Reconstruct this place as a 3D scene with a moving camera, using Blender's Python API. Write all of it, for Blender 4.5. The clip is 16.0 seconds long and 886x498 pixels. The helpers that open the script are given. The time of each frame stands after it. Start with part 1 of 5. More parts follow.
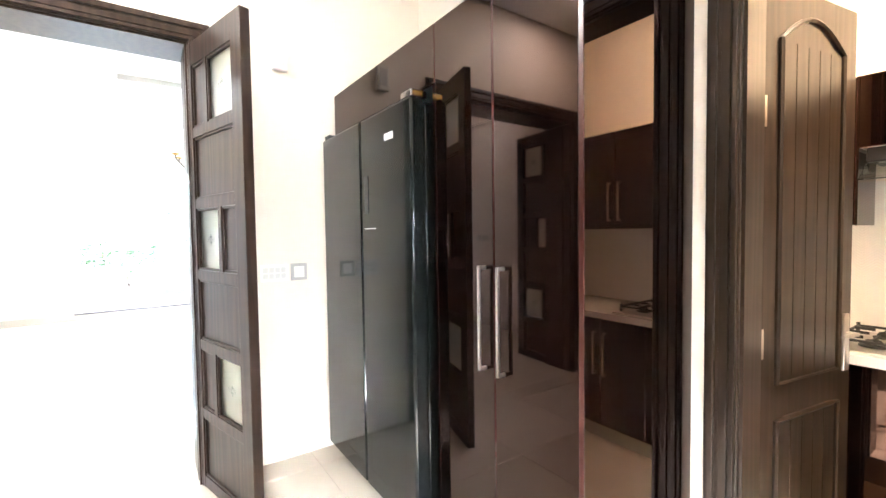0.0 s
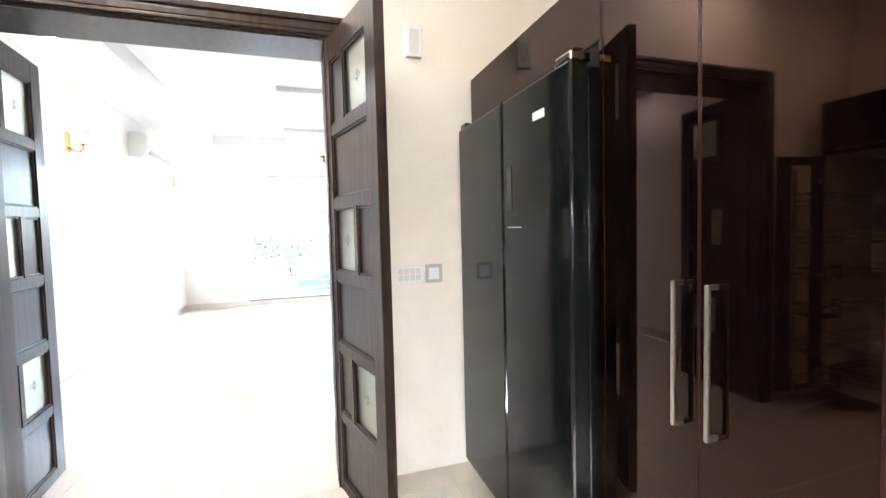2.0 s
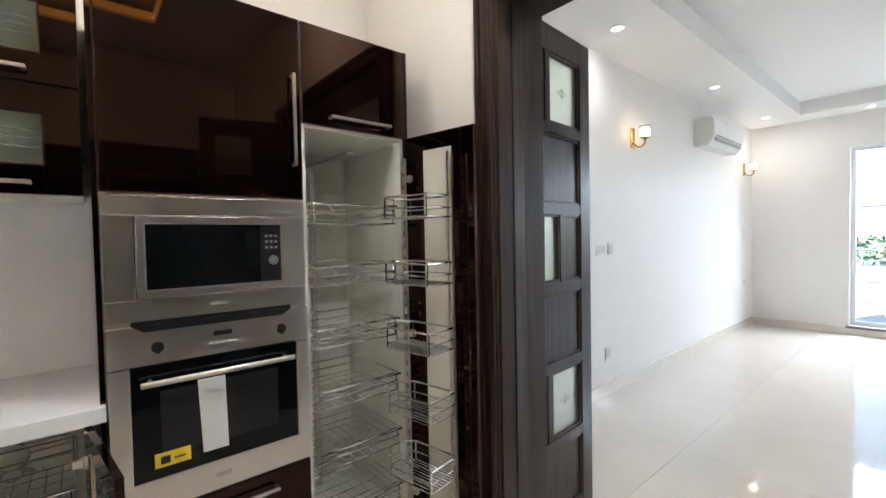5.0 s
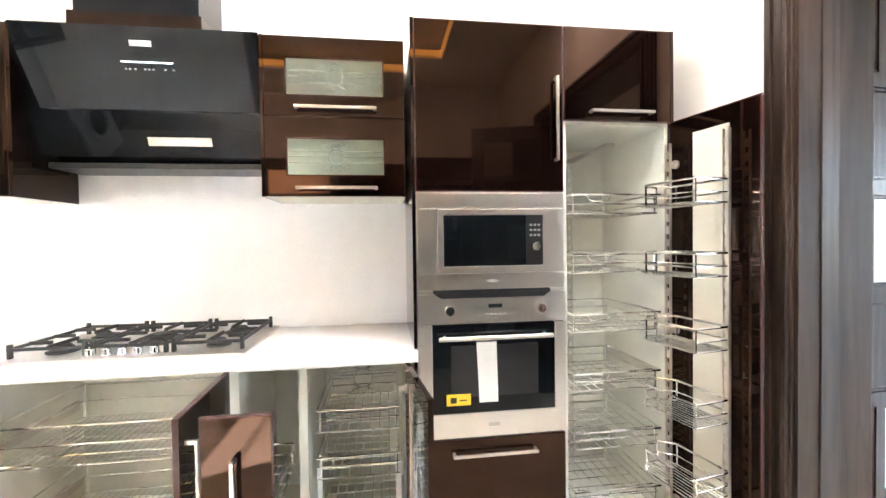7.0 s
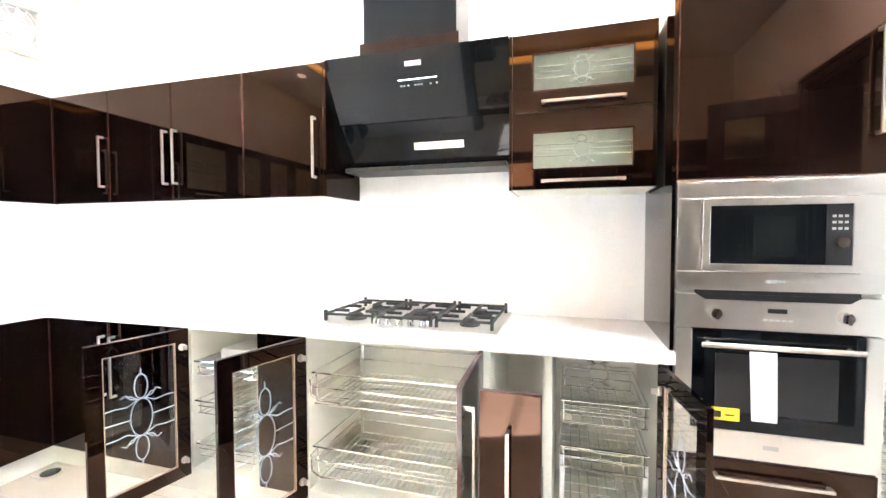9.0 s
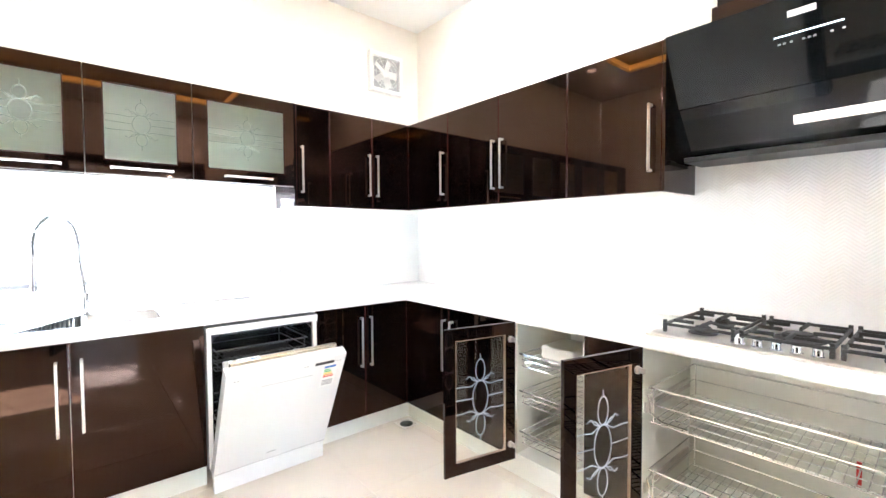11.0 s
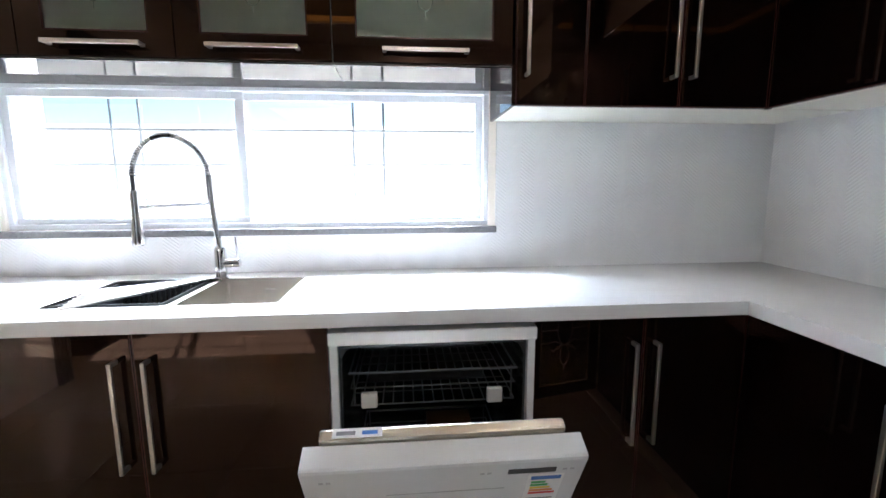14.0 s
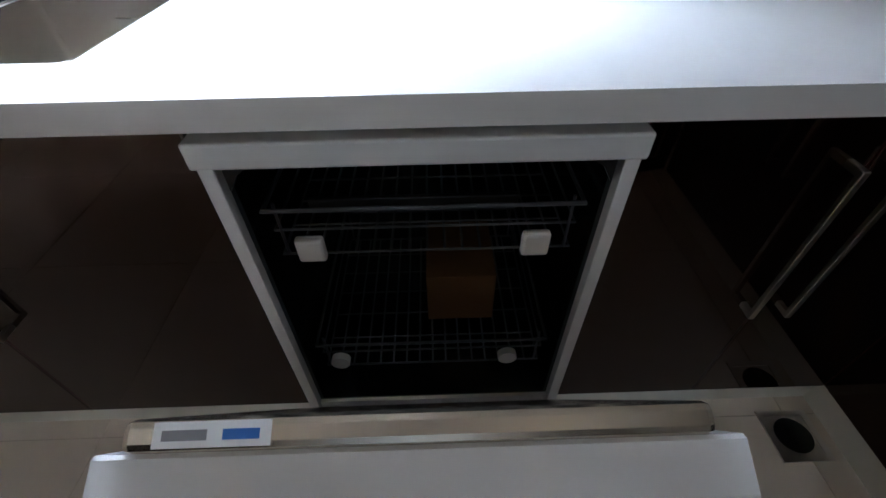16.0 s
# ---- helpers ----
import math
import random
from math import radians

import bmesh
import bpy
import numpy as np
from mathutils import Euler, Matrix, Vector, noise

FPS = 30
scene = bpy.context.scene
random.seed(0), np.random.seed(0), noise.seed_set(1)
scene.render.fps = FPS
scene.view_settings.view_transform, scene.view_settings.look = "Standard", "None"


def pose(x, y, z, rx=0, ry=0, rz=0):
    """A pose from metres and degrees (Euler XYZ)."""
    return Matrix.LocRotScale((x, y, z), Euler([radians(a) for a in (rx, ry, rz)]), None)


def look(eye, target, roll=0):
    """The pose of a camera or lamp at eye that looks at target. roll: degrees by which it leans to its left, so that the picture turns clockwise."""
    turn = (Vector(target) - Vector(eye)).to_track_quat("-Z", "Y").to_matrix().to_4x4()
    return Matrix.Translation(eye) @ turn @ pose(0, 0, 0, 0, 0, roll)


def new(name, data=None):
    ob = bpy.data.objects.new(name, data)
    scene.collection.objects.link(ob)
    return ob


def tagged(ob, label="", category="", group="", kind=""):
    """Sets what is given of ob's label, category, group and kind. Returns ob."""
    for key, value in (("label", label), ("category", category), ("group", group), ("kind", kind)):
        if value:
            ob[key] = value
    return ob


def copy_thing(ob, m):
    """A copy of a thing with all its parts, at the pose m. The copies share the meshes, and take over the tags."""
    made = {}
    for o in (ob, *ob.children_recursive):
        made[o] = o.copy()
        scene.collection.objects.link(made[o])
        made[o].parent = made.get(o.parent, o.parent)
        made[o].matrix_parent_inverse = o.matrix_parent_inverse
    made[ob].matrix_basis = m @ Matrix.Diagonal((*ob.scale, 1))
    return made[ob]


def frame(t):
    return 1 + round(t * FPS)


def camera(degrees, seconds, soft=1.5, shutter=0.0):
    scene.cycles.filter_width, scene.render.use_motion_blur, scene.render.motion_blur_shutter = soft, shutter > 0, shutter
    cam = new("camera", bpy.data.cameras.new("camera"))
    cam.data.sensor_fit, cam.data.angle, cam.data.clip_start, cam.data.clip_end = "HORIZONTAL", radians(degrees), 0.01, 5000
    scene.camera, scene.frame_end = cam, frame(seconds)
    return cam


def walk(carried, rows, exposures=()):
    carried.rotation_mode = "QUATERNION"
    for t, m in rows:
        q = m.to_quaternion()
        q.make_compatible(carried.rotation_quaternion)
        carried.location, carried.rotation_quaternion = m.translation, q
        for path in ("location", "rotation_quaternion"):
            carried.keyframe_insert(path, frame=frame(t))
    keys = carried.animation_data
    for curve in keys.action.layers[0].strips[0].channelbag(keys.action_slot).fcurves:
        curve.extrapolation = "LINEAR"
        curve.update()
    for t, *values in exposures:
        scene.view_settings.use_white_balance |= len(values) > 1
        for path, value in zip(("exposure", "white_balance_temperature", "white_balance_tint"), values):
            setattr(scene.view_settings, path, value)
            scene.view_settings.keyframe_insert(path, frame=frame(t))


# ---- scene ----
cam = camera(92.2, 16.0)
PATH = [
    (0, (0.135, -0.102, 1.324), (1.278, 1.537, 1.246), -0.8),
    (0.5, (0.124, -0.231, 1.331), (1.202, 1.452, 1.245), -0.9),
    (1, (0.133, -0.209, 1.334), (1.109, 1.534, 1.25), -0.8),
    (1.5, (0.199, -0.006, 1.329), (1.03, 1.811, 1.239), -1.0),
    (2, (0.212, 0.208, 1.351), (0.822, 2.111, 1.253), -1.4),
    (2.5, (0.234, 0.412, 1.331), (0.554, 2.384, 1.239), -1.6),
    (3, (0.272, 0.67, 1.357), (0.16, 2.665, 1.271), -1.7),
    (3.5, (0.235, 0.883, 1.35), (-0.197, 2.834, 1.272), -1.8),
    (4, (0.185, 1.034, 1.333), (-0.624, 2.862, 1.27), -2.0),
    (4.5, (0.067, 1.137, 1.356), (-1.086, 2.771, 1.296), -1.4),
    (5, (0.007, 1.207, 1.367), (-1.519, 2.498, 1.311), -1.1),
    (5.2, (-0.001, 1.227, 1.361), (-1.63, 2.387, 1.306), -1.1),
    (7.3, (0.11, 1.08, 1.321), (-1.886, 1.217, 1.289), -0.5),
    (7.5, (0.115, 1.047, 1.318), (-1.884, 1.091, 1.291), -0.3),
    (8, (0.105, 1.004, 1.329), (-1.884, 0.806, 1.287), -0.3),
    (8.2, (0.092, 0.961, 1.331), (-1.889, 0.694, 1.281), -0.2),
    (10.3, (0.23, 0.778, 1.325), (-1.376, -0.411, 1.253), -0.3),
    (10.5, (0.23, 0.716, 1.324), (-1.294, -0.577, 1.255), -0.2),
    (11, (0.223, 0.539, 1.334), (-1.068, -0.987, 1.262), -0.3),
    (11.5, (0.218, 0.384, 1.317), (-0.842, -1.311, 1.253), -0.3),
    (12, (0.072, 0.171, 1.284), (-0.782, -1.636, 1.223), -0.3),
    (12.5, (-0.095, -0.053, 1.287), (-0.838, -1.908, 1.221), -0.1),
    (13, (-0.247, -0.312, 1.266), (-0.916, -2.195, 1.206), -0.3),
    (13.5, (-0.359, -0.552, 1.252), (-0.873, -2.483, 1.177), -0.3),
    (14, (-0.477, -0.755, 1.258), (-0.651, -2.725, 0.963), -0.2),
    (14.5, (-0.519, -0.946, 1.231), (-0.616, -2.853, 0.634), -0.2),
    (15, (-0.502, -1.197, 1.209), (-0.588, -2.991, 0.329), -0.2),
    (15.5, (-0.516, -1.36, 1.178), (-0.59, -2.998, 0.034), -0.4),
    (16, (-0.574, -1.44, 1.118), (-0.601, -2.886, -0.263), -0.9),
]
EXPOSURES = [(0, 4.82, 5600, 10), (1.5, 4.47, 5600, 10), (3, 3.62, 5600, 10), (3.5, 3.5, 5600, 10), (4.5, 3.22, 5600, 10), (5, 3.12, 5600, 10), (7.5, 5.09, 5600, 10), (8.2, 5.25, 5500, 10), (10.5, 4.67, 5400, 10), (11.2, 4.42, 5400, 10), (12, 3.67, 5450, 10), (13, 3.02, 5500, 10), (14, 2.27, 5400, 10), (14.5, 1.97, 5400, 10), (15, 1.52, 5300, 10), (16, 1.22, 5200, 10)]
walk(cam, [(t, look(eye, target, roll)) for t, eye, target, roll in PATH], EXPOSURES)

# ---- light ----
world = bpy.data.worlds.new("sky")
scene.world = world
world.use_nodes = True
wn = world.node_tree.nodes
sky = wn.new("ShaderNodeTexSky")
sky.sky_type = 'NISHITA'
sky.sun_disc = False
sky.dust_density = 0.2
sky.sun_elevation, sky.sun_rotation = radians(23.7), radians(200.4)
world.node_tree.links.new(sky.outputs[0], wn["Background"].inputs[0])
wn["Background"].inputs[1].default_value = 0.05
sun = new("sun", bpy.data.lights.new("sun", 'SUN'))
sun.data.energy, sun.data.angle, sun.data.color = 5.0, radians(0.5), (1, 0.96, 0.9)
sun.matrix_world = look((0, 0, 0), (-math.sin(radians(200.4)), -math.cos(radians(200.4)), -math.tan(radians(23.7))))


def area(name, m, sx, sy, watts, color):
    ob = new(name, bpy.data.lights.new(name, 'AREA'))
    ob.data.shape, ob.data.size, ob.data.size_y, ob.data.energy, ob.data.color = 'RECTANGLE', sx, sy, watts, color
    ob.matrix_world = m
    return ob


# added lamps outside both windows, out of view, that boost the sky's light
area("sky_fill", look((0.2, -3.6, 2.6), (0.1, -2.3, 1.05)), 2.4, 0.6, 150, (0.96, 0.98, 1.0))
area("sky_fill", look((0.7, 9.9, 3.0), (0.5, 6.2, 0.5)), 3.2, 1.5, 46, (0.92, 0.96, 1.0))


# ---- materials ----
def material(name, color, rough=0.5, metal=0.0, coat=0.0, vary=0.06, scale=6.0, bump=0.0, fine=120.0, spec=0.5, coat_rough=0.03, emit=None, power=0.0):
    """A painted or plain surface with blotches at two sizes and a fine relief."""
    m = bpy.data.materials.new(name)
    m.use_nodes = True
    n, l = m.node_tree.nodes, m.node_tree.links
    b = n["Principled BSDF"]
    b.inputs["Roughness"].default_value = rough
    b.inputs["Metallic"].default_value = metal
    b.inputs["Coat Weight"].default_value = coat
    b.inputs["Coat Roughness"].default_value = coat_rough
    b.inputs["Specular IOR Level"].default_value = spec
    co = n.new("ShaderNodeTexCoord")
    a = n.new("ShaderNodeTexNoise")
    a.inputs["Scale"].default_value, a.inputs["Detail"].default_value = scale, 5
    l.new(co.outputs["Object"], a.inputs["Vector"])
    r = n.new("ShaderNodeMapRange")
    r.inputs["To Min"].default_value, r.inputs["To Max"].default_value = 1 - vary * 2, 1 + vary
    l.new(a.outputs["Fac"], r.inputs["Value"])
    mix = n.new("ShaderNodeVectorMath")
    mix.operation = 'SCALE'
    mix.inputs[0].default_value = color
    l.new(r.outputs[0], mix.inputs["Scale"])
    l.new(mix.outputs[0], b.inputs["Base Color"])
    f = n.new("ShaderNodeTexNoise")
    f.inputs["Scale"].default_value, f.inputs["Detail"].default_value = fine, 3
    l.new(co.outputs["Object"], f.inputs["Vector"])
    rr = n.new("ShaderNodeMapRange")
    rr.inputs["To Min"].default_value, rr.inputs["To Max"].default_value = rough * (0.97 if metal else 0.85), min(1, rough * (1.04 if metal else 1.2))
    l.new(f.outputs["Fac"], rr.inputs["Value"])
    if not metal:
        l.new(rr.outputs[0], b.inputs["Roughness"])
    if bump:
        bp = n.new("ShaderNodeBump")
        bp.inputs["Strength"].default_value, bp.inputs["Distance"].default_value = bump, 0.002
        l.new(f.outputs["Fac"], bp.inputs["Height"])
        l.new(bp.outputs[0], b.inputs["Normal"])
    if emit:
        b.inputs["Emission Color"].default_value = (*emit, 1)
        b.inputs["Emission Strength"].default_value = power
    return m


def wood_material(name, dark, light, rough):
    m = bpy.data.materials.new(name)
    m.use_nodes = True
    n, l = m.node_tree.nodes, m.node_tree.links
    b = n["Principled BSDF"]
    co, mp = n.new("ShaderNodeTexCoord"), n.new("ShaderNodeMapping")
    mp.inputs["Scale"].default_value = (7, 7, 0.6)
    l.new(co.outputs["Object"], mp.inputs["Vector"])
    a = n.new("ShaderNodeTexNoise")
    a.inputs["Scale"].default_value, a.inputs["Detail"].default_value, a.inputs["Distortion"].default_value = 3.5, 8, 1.2
    l.new(mp.outputs[0], a.inputs["Vector"])
    w = n.new("ShaderNodeTexWave")
    w.inputs["Scale"].default_value, w.inputs["Distortion"].default_value, w.inputs["Detail"].default_value = 0.8, 14, 4
    l.new(mp.outputs[0], w.inputs["Vector"])
    mx = n.new("ShaderNodeMix")
    l.new(w.outputs["Fac"], mx.inputs[2])
    l.new(a.outputs["Fac"], mx.inputs[3])
    mx.inputs[0].default_value = 0.72
    ramp = n.new("ShaderNodeValToRGB")
    ramp.color_ramp.elements[0].color, ramp.color_ramp.elements[1].color = (*dark, 1), (*light, 1)
    ramp.color_ramp.elements[0].position, ramp.color_ramp.elements[1].position = 0.2, 0.95
    l.new(mx.outputs[0], ramp.inputs[0])
    l.new(ramp.outputs[0], b.inputs["Base Color"])
    bp = n.new("ShaderNodeBump")
    bp.inputs["Strength"].default_value, bp.inputs["Distance"].default_value = 0.25, 0.002
    l.new(mx.outputs[0], bp.inputs["Height"])
    l.new(bp.outputs[0], b.inputs["Normal"])
    b.inputs["Roughness"].default_value = rough
    b.inputs["Coat Weight"].default_value, b.inputs["Coat Roughness"].default_value = 0.06, 0.2
    b.inputs["Specular IOR Level"].default_value = 0.3
    return m


def glass_material(name, color, rough):
    m = bpy.data.materials.new(name)
    m.use_nodes = True
    b = m.node_tree.nodes["Principled BSDF"]
    b.inputs["Base Color"].default_value = (*color, 1)
    b.inputs["Transmission Weight"].default_value = 1.0
    b.inputs["Roughness"].default_value = rough
    b.inputs["IOR"].default_value = 1.45
    n, l = m.node_tree.nodes, m.node_tree.links
    f, bp = n.new("ShaderNodeTexNoise"), n.new("ShaderNodeBump")
    f.inputs["Scale"].default_value = 2.0
    bp.inputs["Strength"].default_value, bp.inputs["Distance"].default_value = 0.02, 0.002
    l.new(f.outputs["Fac"], bp.inputs["Height"])
    l.new(bp.outputs[0], b.inputs["Normal"])
    return m


def herringbone_material(name, color):
    """Glazed white wall tile with a raised chevron weave."""
    m = material(name, color, 0.16, vary=0.02)
    n, l = m.node_tree.nodes, m.node_tree.links
    b = n["Principled BSDF"]
    co, sep = n.new("ShaderNodeTexCoord"), n.new("ShaderNodeSeparateXYZ")
    l.new(co.outputs["Object"], sep.inputs[0])

    def op(kind, a, c):
        v = n.new("ShaderNodeMath")
        v.operation = kind
        for s, val in zip(v.inputs, (a, c)):
            if isinstance(val, (int, float)):
                s.default_value = val
            else:
                l.new(val, s)
        return v.outputs[0]
    u = op('ADD', sep.outputs[0], sep.outputs[1])
    zig = op('PINGPONG', u, 0.06)
    wave = op('SINE', op('MULTIPLY', op('ADD', sep.outputs[2], op('MULTIPLY', zig, 0.8)), 420), 0)
    bp = n.new("ShaderNodeBump")
    bp.inputs["Strength"].default_value, bp.inputs["Distance"].default_value = 0.20, 0.002
    l.new(wave, bp.inputs["Height"])
    l.new(bp.outputs[0], b.inputs["Normal"])
    return m


M_WALL = material("cream_wall_paint", (0.80, 0.735, 0.645), 0.55, vary=0.02, scale=2, bump=0.15, fine=180)
M_LWALL = material("off_white_wall_paint", (0.82, 0.785, 0.745), 0.55, vary=0.02, scale=2, bump=0.15, fine=180)
M_CEIL = material("white_ceiling_paint", (0.82, 0.80, 0.77), 0.7, vary=0.015, scale=1.5)
M_TILE = material("polished_cream_tile", (0.70, 0.635, 0.545), 0.07, vary=0.05, scale=3.0, spec=0.5, fine=30)
M_LTILE = material("polished_ivory_tile", (0.74, 0.67, 0.57), 0.05, vary=0.04, scale=3.0, spec=0.6, fine=30)
M_GROUT = material("beige_grout", (0.58, 0.52, 0.44), 0.8)
M_GLOSS = material("dark_brown_gloss_laminate", (0.0025, 0.0012, 0.0010), 0.03, vary=0.05, scale=3, spec=0.43)
M_GLOSS.node_tree.nodes["Principled BSDF"].inputs["Specular Tint"].default_value = (1.0, 0.58, 0.40, 1)
M_EDGE = material("reddish_brown_edge_band", (0.05, 0.015, 0.012), 0.25, vary=0.1)
M_CARC = material("white_melamine", (0.77, 0.765, 0.68), 0.35, vary=0.03)
M_STEEL = material("brushed_steel", (0.66, 0.62, 0.57), 0.30, metal=1.0, vary=0.02, scale=2)
M_CHROME = material("chrome_wire", (0.78, 0.78, 0.78), 0.1, metal=1.0, vary=0.03)
M_HANDLE = material("satin_nickel", (0.58, 0.54, 0.49), 0.28, metal=1.0, vary=0.04)
M_QUARTZ = material("white_quartz", (0.80, 0.785, 0.76), 0.16, vary=0.03, scale=9)
M_SPLASH = herringbone_material("white_herringbone_tile", (0.80, 0.79, 0.775))
M_WOOD = wood_material("dark_stained_wood", (0.012, 0.007, 0.005), (0.060, 0.036, 0.024), 0.32)
M_DOORB = wood_material("brown_stained_wood", (0.008, 0.005, 0.003), (0.036, 0.021, 0.012), 0.34)
M_FRIDGE = material("dark_graphite_metal", (0.008, 0.010, 0.010), 0.09, vary=0.06, scale=2, spec=0.42)
M_BLACK = material("black_plastic", (0.012, 0.012, 0.013), 0.3, vary=0.1)
M_BGLASS = material("black_glass", (0.004, 0.005, 0.006), 0.03, vary=0.02, spec=0.22)
M_IRON = material("cast_iron", (0.02, 0.019, 0.018), 0.55, vary=0.15, bump=0.3)
M_WHITE = material("white_enamel", (0.80, 0.80, 0.79), 0.18, vary=0.02, coat=0.3)
M_PLAST = material("white_plastic", (0.78, 0.77, 0.74), 0.35, vary=0.03)
M_GREYP = material("grey_plastic", (0.42, 0.42, 0.41), 0.4, vary=0.05)
M_ALU = material("white_aluminium", (0.70, 0.71, 0.72), 0.35, vary=0.04)
M_STONE = material("grey_granite_sill", (0.22, 0.21, 0.21), 0.2, vary=0.25, scale=90)
# steel with the shade of the tub's inside put into its colour
M_TUB = material("shade_darkened_steel", (0.09, 0.10, 0.105), 0.25, metal=1.0, vary=0.06)
M_BRASS = material("antique_brass", (0.55, 0.33, 0.11), 0.25, metal=1.0, vary=0.1)
M_BRONZE = material("dark_bronze", (0.06, 0.04, 0.03), 0.35, metal=0.8)
M_YELLOW = material("yellow_sticker", (0.80, 0.58, 0.02), 0.4)
M_PAPER = material("white_paper", (0.8, 0.8, 0.78), 0.6)
M_RED = material("red_print", (0.6, 0.03, 0.03), 0.5)
M_GREEN = material("green_print", (0.06, 0.42, 0.08), 0.5)
M_ORANGE = material("orange_print", (0.75, 0.25, 0.02), 0.5)
M_BLUE = material("blue_print", (0.05, 0.16, 0.5), 0.5)
M_GREYPRINT = material("grey_print", (0.2, 0.2, 0.2), 0.5)
M_CARD = material("brown_cardboard", (0.15, 0.07, 0.025), 0.7, vary=0.1)
M_GLASS = glass_material("clear_glass", (0.96, 0.98, 0.97), 0.0)
M_FROST = glass_material("frosted_glass", (0.82, 0.89, 0.78), 0.35)
M_ETCH = material("etched_white_line", (0.40, 0.46, 0.42), 0.5)
M_LEAD = material("pale_blue_lead_line", (0.45, 0.53, 0.62), 0.4)
M_INSET = material("cream_inset", (0.60, 0.56, 0.45), 0.3, vary=0.04)
M_SHELF = glass_material("greenish_glass_shelf", (0.85, 0.93, 0.88), 0.02)
M_LAMP = material("lamp_glow", (1, 0.95, 0.85), 0.5, emit=(1.0, 0.86, 0.66), power=.8)
M_BULB = material("sconce_glow", (1, 0.9, 0.7), 0.5, emit=(1.0, 0.74, 0.40), power=1.8)
M_COVE = material("warm_cove_strip", (1, 0.7, 0.2), 0.5, emit=(1.0, 0.58, 0.12), power=0.36)
M_RACK = material("grey_coated_wire", (0.05, 0.05, 0.053), 0.4)
M_LGREY = material("light_grey_plastic", (0.62, 0.62, 0.60), 0.4, vary=0.03)
M_BOWL = material("satin_steel_bowl", (0.60, 0.56, 0.51), 0.22, metal=1.0, vary=0.03, scale=3)
M_BEAD = material("tan_glazing_bead", (0.36, 0.26, 0.18), 0.35, vary=0.1)
M_GRILLE = material("grey_iron_paint", (0.24, 0.25, 0.26), 0.45, vary=0.1)
M_GROUND = material("pale_concrete", (0.42, 0.40, 0.37), 0.85, vary=0.15, scale=1.5)
M_PLASTER = material("outdoor_plaster", (0.74, 0.72, 0.69), 0.8, vary=0.08, scale=1)
M_FAR = material("weathered_grey_render", (0.20, 0.19, 0.21), 0.85, vary=0.12, scale=0.6)
M_ASPH = material("grey_asphalt", (0.055, 0.055, 0.058), 0.9, vary=0.15, scale=2)
M_HEDGE = material("dark_hedge_leaf", (0.045, 0.085, 0.035), 0.6, vary=0.3, scale=9)
M_LEAF = material("garden_leaf", (0.10, 0.17, 0.07), 0.6, vary=0.3, scale=12)


# ---- building helpers ----
def box(bm, x0, y0, z0, x1, y1, z1, bevel=0.0):
    x0, x1 = min(x0, x1), max(x0, x1)
    y0, y1 = min(y0, y1), max(y0, y1)
    z0, z1 = min(z0, z1), max(z0, z1)
    m = Matrix.Translation(((x0 + x1) / 2, (y0 + y1) / 2, (z0 + z1) / 2)) @ Matrix.Diagonal((x1 - x0, y1 - y0, z1 - z0, 1))
    r = bmesh.ops.create_cube(bm, size=1, matrix=m)
    if bevel:
        es = list({e for v in r["verts"] for e in v.link_edges})
        bmesh.ops.bevel(bm, geom=es, offset=bevel, segments=2, affect='EDGES', profile=0.5)
    return bm


def bx(*a, bevel=0.0):
    return box(bmesh.new(), *a, bevel=bevel)


def cyl(bm, a, b, r, r2=None, n=12):
    a, b = Vector(a), Vector(b)
    d = b - a
    m = Matrix.Translation((a + b) / 2) @ d.to_track_quat("Z", "Y").to_matrix().to_4x4()
    bmesh.ops.create_cone(bm, cap_ends=True, segments=n, radius1=r, radius2=r if r2 is None else r2, depth=d.length, matrix=m)
    return bm


def wire(bm, pts, r, n=6, closed=False):
    """A round wire swept along points."""
    pts = [Vector(p) for p in pts]
    rings = []
    k = len(pts)
    for i, p in enumerate(pts):
        a = pts[i - 1] if (i or closed) else p
        b = pts[(i + 1) % k] if (i < k - 1 or closed) else p
        d = (b - a).normalized()
        q = d.to_track_quat("Z", "Y")
        rings.append([bm.verts.new(p + q @ Vector((r * math.cos(2 * math.pi * j / n), r * math.sin(2 * math.pi * j / n), 0))) for j in range(n)])
    for i in range(k if closed else k - 1):
        A, B = rings[i], rings[(i + 1) % k]
        best = min(range(n), key=lambda s: sum((A[j].co - B[(j + s) % n].co).length for j in range(n)))
        for j in range(n):
            bm.faces.new((A[j], A[(j + 1) % n], B[(j + 1 + best) % n], B[(j + best) % n]))
    if not closed:
        bm.faces.new(rings[0])
        bm.faces.new(rings[-1])
    return bm


def lathe(bm, profile, centre=(0, 0, 0), n=20):
    """A turned shape from (radius, height) pairs."""
    c = Vector(centre)
    rings = [[bm.verts.new(c + Vector((r * math.cos(2 * math.pi * j / n), r * math.sin(2 * math.pi * j / n), z))) for j in range(n)] for r, z in profile]
    for A, B in zip(rings, rings[1:]):
        for j in range(n):
            bm.faces.new((A[j], A[(j + 1) % n], B[(j + 1) % n], B[j]))
    bm.faces.new(rings[0])
    bm.faces.new(rings[-1])
    return bm


